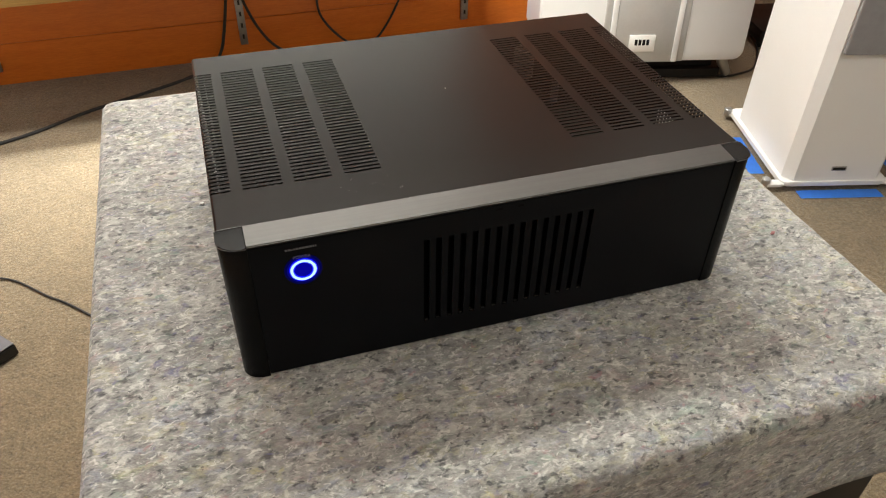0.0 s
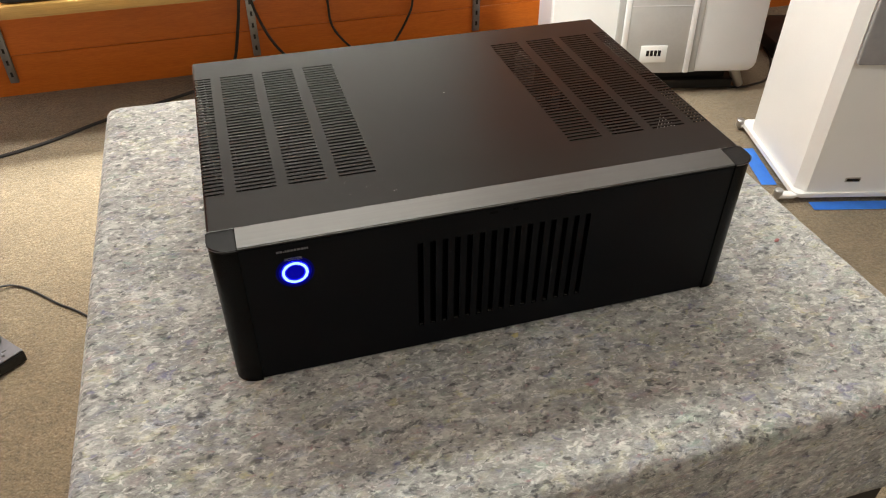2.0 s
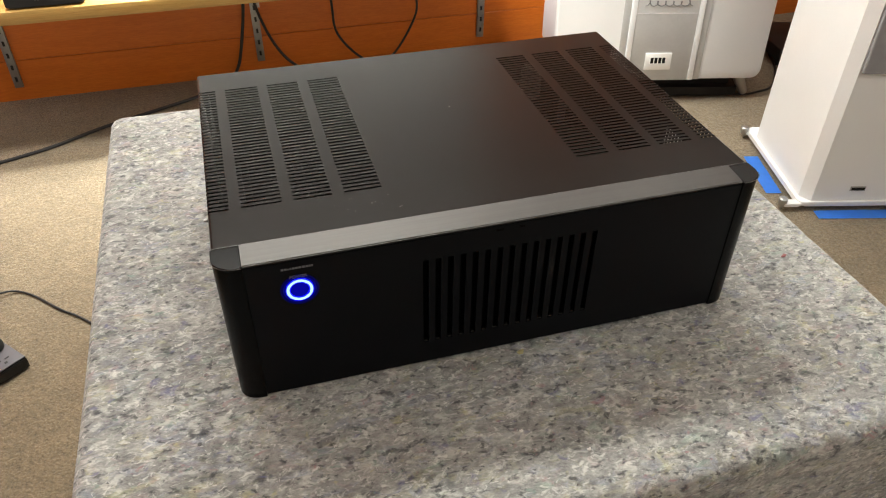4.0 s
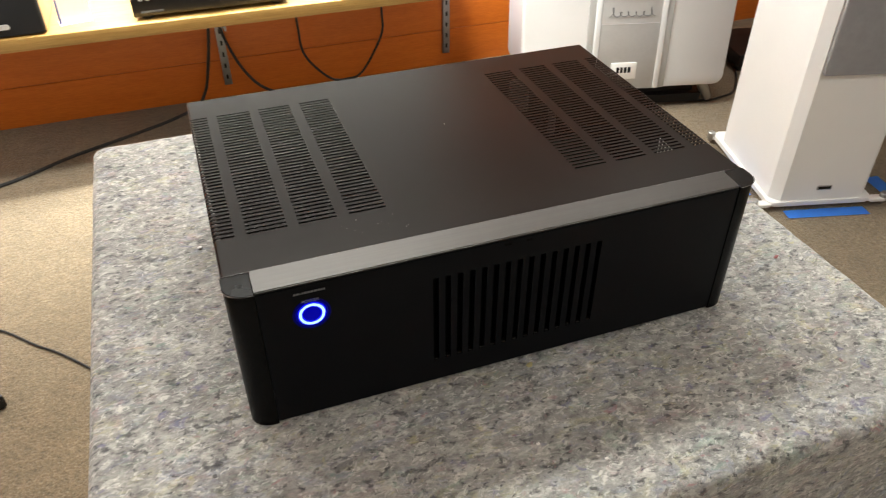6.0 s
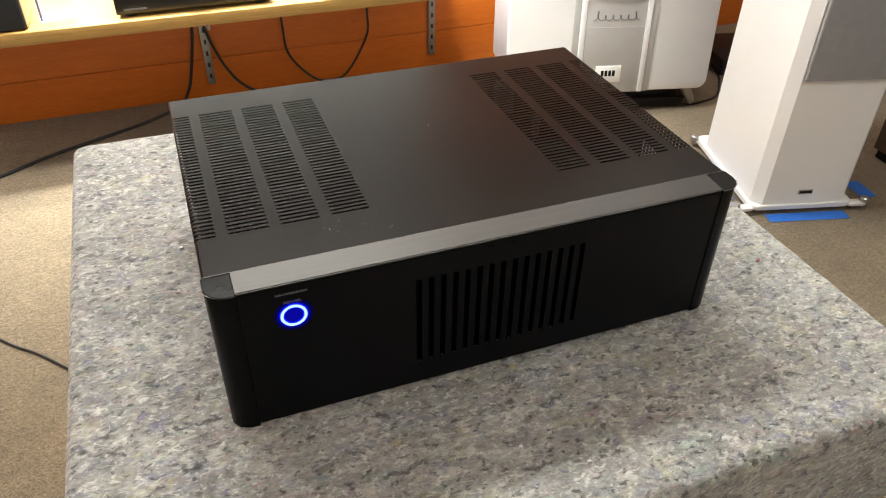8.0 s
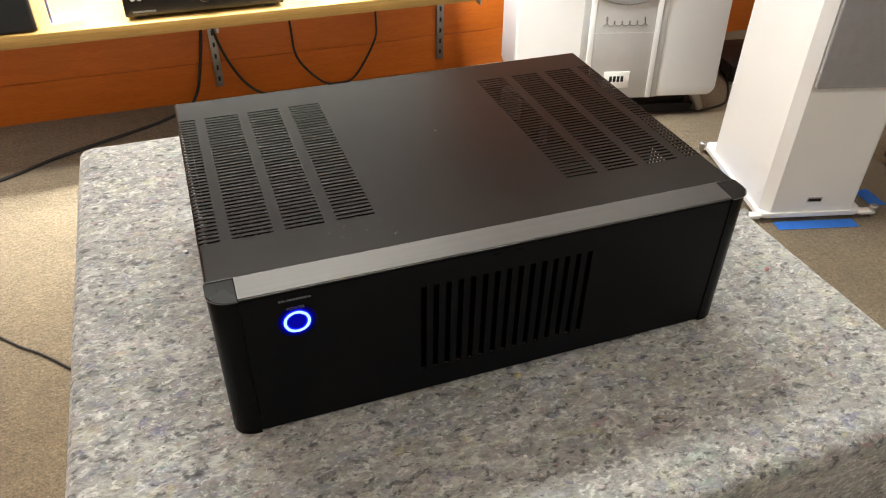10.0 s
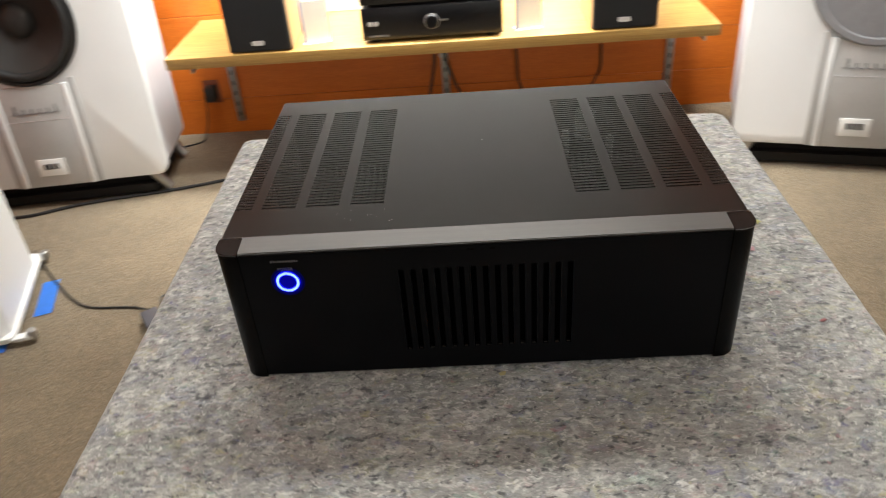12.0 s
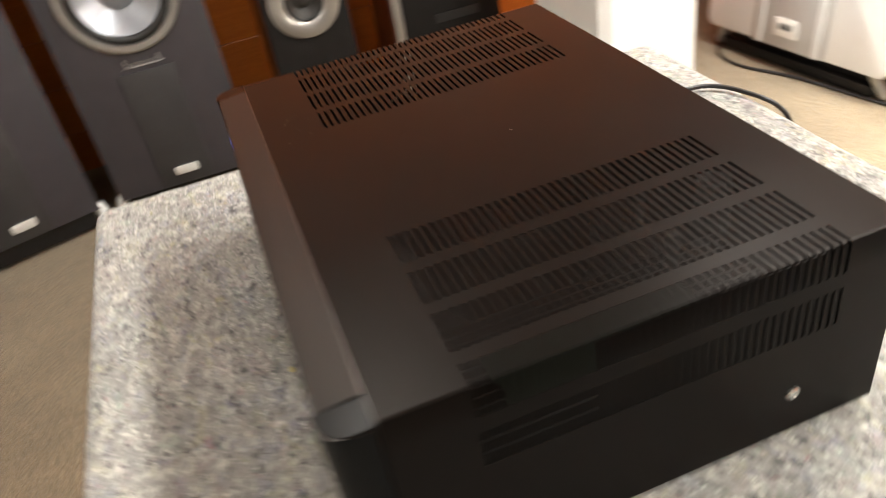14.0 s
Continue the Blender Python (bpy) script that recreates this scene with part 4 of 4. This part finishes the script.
def tape(x0, y0, x1, y1, w, group="floor tape"):
    """A strip of tape on the carpet from one point to another."""
    ln, a = math.hypot(x1 - x0, y1 - y0), math.degrees(math.atan2(y1 - y0, x1 - x0))
    bm = bmesh.new()
    n = 10
    rng = random.Random(int(1000 * abs(x0)))
    top = []
    for i in range(n + 1):
        jag = rng.uniform(-0.002, 0.002) if i in (0, n) else 0
        top.append([(ln * i / n + jag, -w / 2), (ln * i / n - jag, w / 2)])
    vv = [[bm.verts.new((*p, 0.0025 + 0.0012 * noise.noise((p[0] * 30, p[1] * 30, x0)))) for p in row] for row in top]
    for a_, b_ in zip(vv, vv[1:]):
        bm.faces.new((a_[0], b_[0], b_[1], a_[1]))
    bmesh.ops.solidify(bm, geom=list(bm.faces), thickness=0.0006)
    solid("masking_tape", bm, M_TAPE, "strip of blue masking tape on the beige carpet", "tape", pose(x0, y0, 0, 0, 0, a), group)


tape(-1.274, 0.858, -0.998, 0.934, 0.036)
tape(-0.963, 1.065, -1.009, 1.223, 0.046)
tape(-1.40, 0.955, -1.335, 0.948, 0.036)
tape(1.490, 0.890, 1.718, 0.831, 0.038)
tape(1.443, 1.012, 1.496, 1.203, 0.044)
tape(1.852, 0.88, 1.862, 0.965, 0.05)


# ---- dark towers along the west wall ----
FX = -1.5


def facing_east(y):
    return pose(FX, y, 0, 0, 0, 90)


def slate_tower(m, label):
    s = thing("charcoal_tower_loudspeaker", label, "loudspeaker", m, "charcoal towers")
    part("cabinet", box(-0.205, 0.205, 0.0502, 0.44, 0.072, 1.15, 0.006), M_BLACKBOX, s)
    part("front", slab([(-0.207, 0.070), (0.207, 0.070), (0.207, 1.152), (-0.207, 1.152)], [(0, 0.640, 0.1305)], 0.0, 0.05, 0.005), M_SLATECLOTH, s, "charcoal textured front")
    woofer(s, 0.0, -0.001, 0.640, 0.130, M_RING, 0.026, M_CONEGREY, M_CONEGREY, 0.30, 0.36)
    part("centre_panel", box(-0.075, 0.075, -0.005, -0.0003, 0.075, 0.432, 0.002), M_DARKPANEL, s, "dark grey centre panel")
    part("badge", prism(rounded(-0.034, 0.034, -0.012, 0.012, (0.006,) * 4), 0.0, 0.006, 0.002), M_CARD, s, "bright silver badge", m=at_front(0.005, -0.0048, 0.120))
    pts = scribble(0.055, -0.0018, 0.452, 0.0065)
    part("script_line", tube(pts, 0.0014, 6), M_RING, s, "silver script line")
    part("base", box(-0.19, 0.19, 0.02, 0.42, 0.016, 0.0718, 0.004), M_GLOSSBLACK, s)
    for k in (-1, 1):
        for fy, lean in ((0.015, -1), (0.40, 1)):
            part("foot", lathe([(0.013, 0.0), (0.016, 0.006), (0.016, 0.075), (0.012, 0.082), (0, 0.082)], 18), M_CARD, s, "bright silver splayed foot", m=pose(k * 0.222, fy, 0, -14 * lean * -1, 12 * k * -1, 0))
    return s


slate_tower(facing_east(-0.185), "charcoal tower loudspeaker with silver-ringed pale woofer and silver feet")
slate_tower(pose(-1.440, -0.651, 0, 0, 0, 107), "charcoal tower loudspeaker with silver badge and silver feet")

s = thing("black_tower_loudspeaker", "black tower loudspeaker with two silver-ringed woofers by the wall", "loudspeaker", facing_east(0.284))
part("cabinet", box(-0.120, 0.120, 0.0402, 0.40, 0.045, 1.10, 0.004), M_CHERRY, s, "cherry veneered cabinet")
part("front", slab([(-0.122, 0.043), (0.122, 0.043), (0.122, 1.102), (-0.122, 1.102)], [(0, 0.500, 0.0565), (0, 0.715, 0.0565)], 0.0, 0.04, 0.004), M_BLACKBOX, s, "black front")
for z in (0.500, 0.715):
    woofer(s, 0.0, -0.001, z, 0.056, M_RING, 0.046, M_CONE, M_CONE, 0.38, 0.40)
part("plinth", box(-0.118, 0.118, 0.0, 0.40, 0.018, 0.0428, 0.004), M_GLOSSBLACK, s)
for fx in (-0.140, 0.140):
    for fy in (0.03, 0.28):
        part("foot", prism(rounded(fx - 0.020, fx + 0.020, fy - 0.045, fy + 0.045, (0.014,) * 4), 0.0, 0.032, 0.007), M_CARD, s, "bright silver outrigger foot")

s = thing("black_tower_loudspeaker", "black tower loudspeaker with silver ring, cherry sides and silver edge strip", "loudspeaker", facing_east(0.731))
part("cabinet", box(-0.170, 0.140, 0.0402, 0.42, 0.050, 1.10, 0.004), M_CHERRY, s, "cherry veneered cabinet")
part("front", slab([(-0.172, 0.048), (0.142, 0.048), (0.142, 1.102), (-0.172, 1.102)], [(0, 0.560, 0.0615), (0, 0.780, 0.0615)], 0.0, 0.04, 0.004), M_BLACKBOX, s, "black front")
part("edge_strip", box(-0.200, -0.1725, -0.004, 0.030, 0.045, 1.102, 0.003), M_RING, s, "silver edge strip")
part("edge_boss", lathe([(0.012, 0), (0.014, 0.006), (0.010, 0.014), (0, 0.015)], 20), M_RING, s, m=at_front(-0.186, -0.004, 0.27))
woofer(s, 0.0, -0.001, 0.560, 0.061, M_RING, 0.047, M_CONE, M_CONE, 0.38, 0.40)
woofer(s, 0.0, -0.001, 0.780, 0.061, M_RING, 0.047, M_CONE, M_CONE, 0.38, 0.40)
part("port_slot", box(-0.07, 0.07, -0.002, 0.0, 0.335, 0.362), M_INNER, s)
part("plinth", box(-0.155, 0.155, -0.01, 0.43, 0.020, 0.0478, 0.004), M_GLOSSBLACK, s)
for fx in (-0.145, 0.145):
    for fy in (0.005, 0.41):
        part("foot", lathe([(0.022, 0), (0.026, 0.006), (0.026, 0.018), (0.018, 0.0205), (0, 0.0205)], 20), M_RING, s, "silver foot", m=pose(fx, fy, 0))

# ---- things by the right-hand wall side ----
s = thing("black_box", "low black box on the carpet near the wall", "box", pose(2.08, 1.70, 0, 0, 0, -10))
part("cabinet", box(-0.13, 0.17, 0.0, 0.26, 0.025, 0.075, 0.008), M_BLACKBOX, s)
for fx in (-0.10, 0.13):
    for fy in (0.04, 0.22):
        part("foot", lathe([(0.016, 0), (0.018, 0.026), (0, 0.026)], 16), M_RUBBER, s, m=pose(fx, fy, 0))

# ---- cables and the small adapter on the carpet ----
def cable(label, pts, r=0.003):
    return solid("floor_cable", tube(pts, r), M_CABLE, label, "cable")


adapter = thing("plastic_adapter", "grey wedge-shaped plastic adapter lying on the carpet", "adapter", pose(-0.582, 0.934, 0, 0, 0, -52))
bm = prism([(-0.115, -0.022), (0.105, -0.034), (0.105, 0.034), (-0.115, 0.022)], 0.002, 0.030, 0.003)
part("case", bm, M_GLOSSBLACK, adapter, "black lower case")
part("top_plate", prism([(-0.114, -0.0215), (0.1035, -0.0335), (0.1035, 0.0335), (-0.114, 0.0215)], 0.0302, 0.0335, 0.001), M_ADAPTER, adapter, "grey socket plate")
for sx, sy, lx, ly in ((0.078, -0.010, 0.0016, 0.006), (0.078, 0.008, 0.0016, 0.005), (0.090, 0.000, 0.003, 0.003)):
    part("socket_slot", box(sx - lx, sx + lx, sy - ly, sy + ly, 0.0334, 0.0341), M_INNER, adapter)
part("port_face", box(0.1042, 0.1062, -0.030, 0.030, 0.006, 0.026), M_GLOSSBLACK, adapter, "black port end")
plug = part("plug", lathe([(0.021, 0.0), (0.023, 0.003), (0.023, 0.013), (0.020, 0.018), (0.014, 0.026), (0.010, 0.034), (0.0075, 0.046), (0.005, 0.050), (0, 0.050)], 28), M_RUBBER, adapter, "round black plug", m=pose(0.032, 0.004, 0.0336))
cable("black speaker cable running along the carpet below the shelf", [(-1.50, 1.70, 0.006), (-1.40, 1.615, 0.005), (-1.27, 1.60, 0.005), (-1.09, 1.668, 0.005), (-0.79, 1.735, 0.005), (-0.57, 1.81, 0.005), (-0.40, 1.91, 0.005), (-0.226, 1.99, 0.005), (-0.09, 2.055, 0.006), (0.005, 2.12, 0.012), (0.04, 2.145, 0.045), (0.062, 2.155, 0.105), (0.093, 2.160, 0.26), (0.10, 2.165, 0.404)], 0.0055)
cable("black cable hanging from the shelf to the carpet", [(0.120, 2.165, 0.404), (0.134, 2.160, 0.25), (0.184, 2.155, 0.109), (0.254, 2.145, 0.028), (0.36, 2.12, 0.006), (0.55, 2.10, 0.006)], 0.005)
cable("black cable hanging in a loop below the shelf", [(0.388, 2.165, 0.404), (0.392, 2.16, 0.231), (0.405, 2.155, 0.128), (0.483, 2.15, 0.034), (0.55, 2.15, 0.018), (0.611, 2.15, 0.040), (0.688, 2.155, 0.162), (0.697, 2.16, 0.244), (0.690, 2.165, 0.404)], 0.0042)
cable("thin black cable on the carpet from the white tower", [(-1.12, 1.36, 0.02), (-1.04, 1.268, 0.004), (-0.97, 1.19, 0.004), (-0.902, 1.123, 0.004), (-0.839, 1.086, 0.004), (-0.727, 1.078, 0.004), (-0.69, 1.064, 0.008), (-0.664, 1.048, 0.016)], 0.003)
cable("thin black cable running from the adapter's plug across the carpet", [(-0.5590, 0.9112, 0.080), (-0.566, 0.935, 0.100), (-0.585, 0.985, 0.098), (-0.600, 1.05, 0.060), (-0.592, 1.115, 0.020), (-0.560, 1.137, 0.006), (-0.515, 1.112, 0.004), (-0.445, 1.040, 0.004), (-0.385, 0.985, 0.004), (-0.22, 0.80, 0.004), (-0.05, 0.62, 0.004)], 0.0026)
cable("black speaker cable on the carpet behind the wide white loudspeaker", [(1.55, 1.80, 0.004), (1.60, 1.66, 0.004), (1.69, 1.575, 0.004), (1.77, 1.572, 0.004), (1.85, 1.60, 0.004), (1.95, 1.72, 0.004), (2.0, 1.83, 0.004)], 0.004)
s = thing("brown_cabinet", "dark brown laminate cabinet standing on the carpet", "cabinet", pose(2.045, 0.27, 0))
part("body", box(0.0, 0.45, 0.0, 0.80, 0.03, 0.95, 0.004), M_BROWN, s)
part("kick_board", box(0.012, 0.44, 0.01, 0.79, 0.0, 0.0298), M_BLACKBOX, s)

# ---- wall boards, one by one ----
def board_mesh(name, length, height):
    return mesh_of(name, box(0, length, -0.014, 0.0, 0.0006, height - 0.0006, 0.0016, 1), M_ORANGE, 30)


PITCH_Z, FIRST = 0.158, -0.020
mesh_n, mesh_w = board_mesh("board", WALL_E - WALL_W, PITCH_Z), board_mesh("board", WALL_N - 0.016 - WALL_S, PITCH_Z)
for k in range(16):
    z = FIRST + k * PITCH_Z
    if z + PITCH_Z > CEIL:
        break
    for mesh, wall, m in ((mesh_n, wall_n, pose(WALL_W, WALL_N + 0.0135, z)), (mesh_w, wall_w, pose(WALL_W - 0.0135, WALL_S, z, 0, 0, 90))):
        o = new("plank", mesh)
        o.parent, o.matrix_basis = wall, m
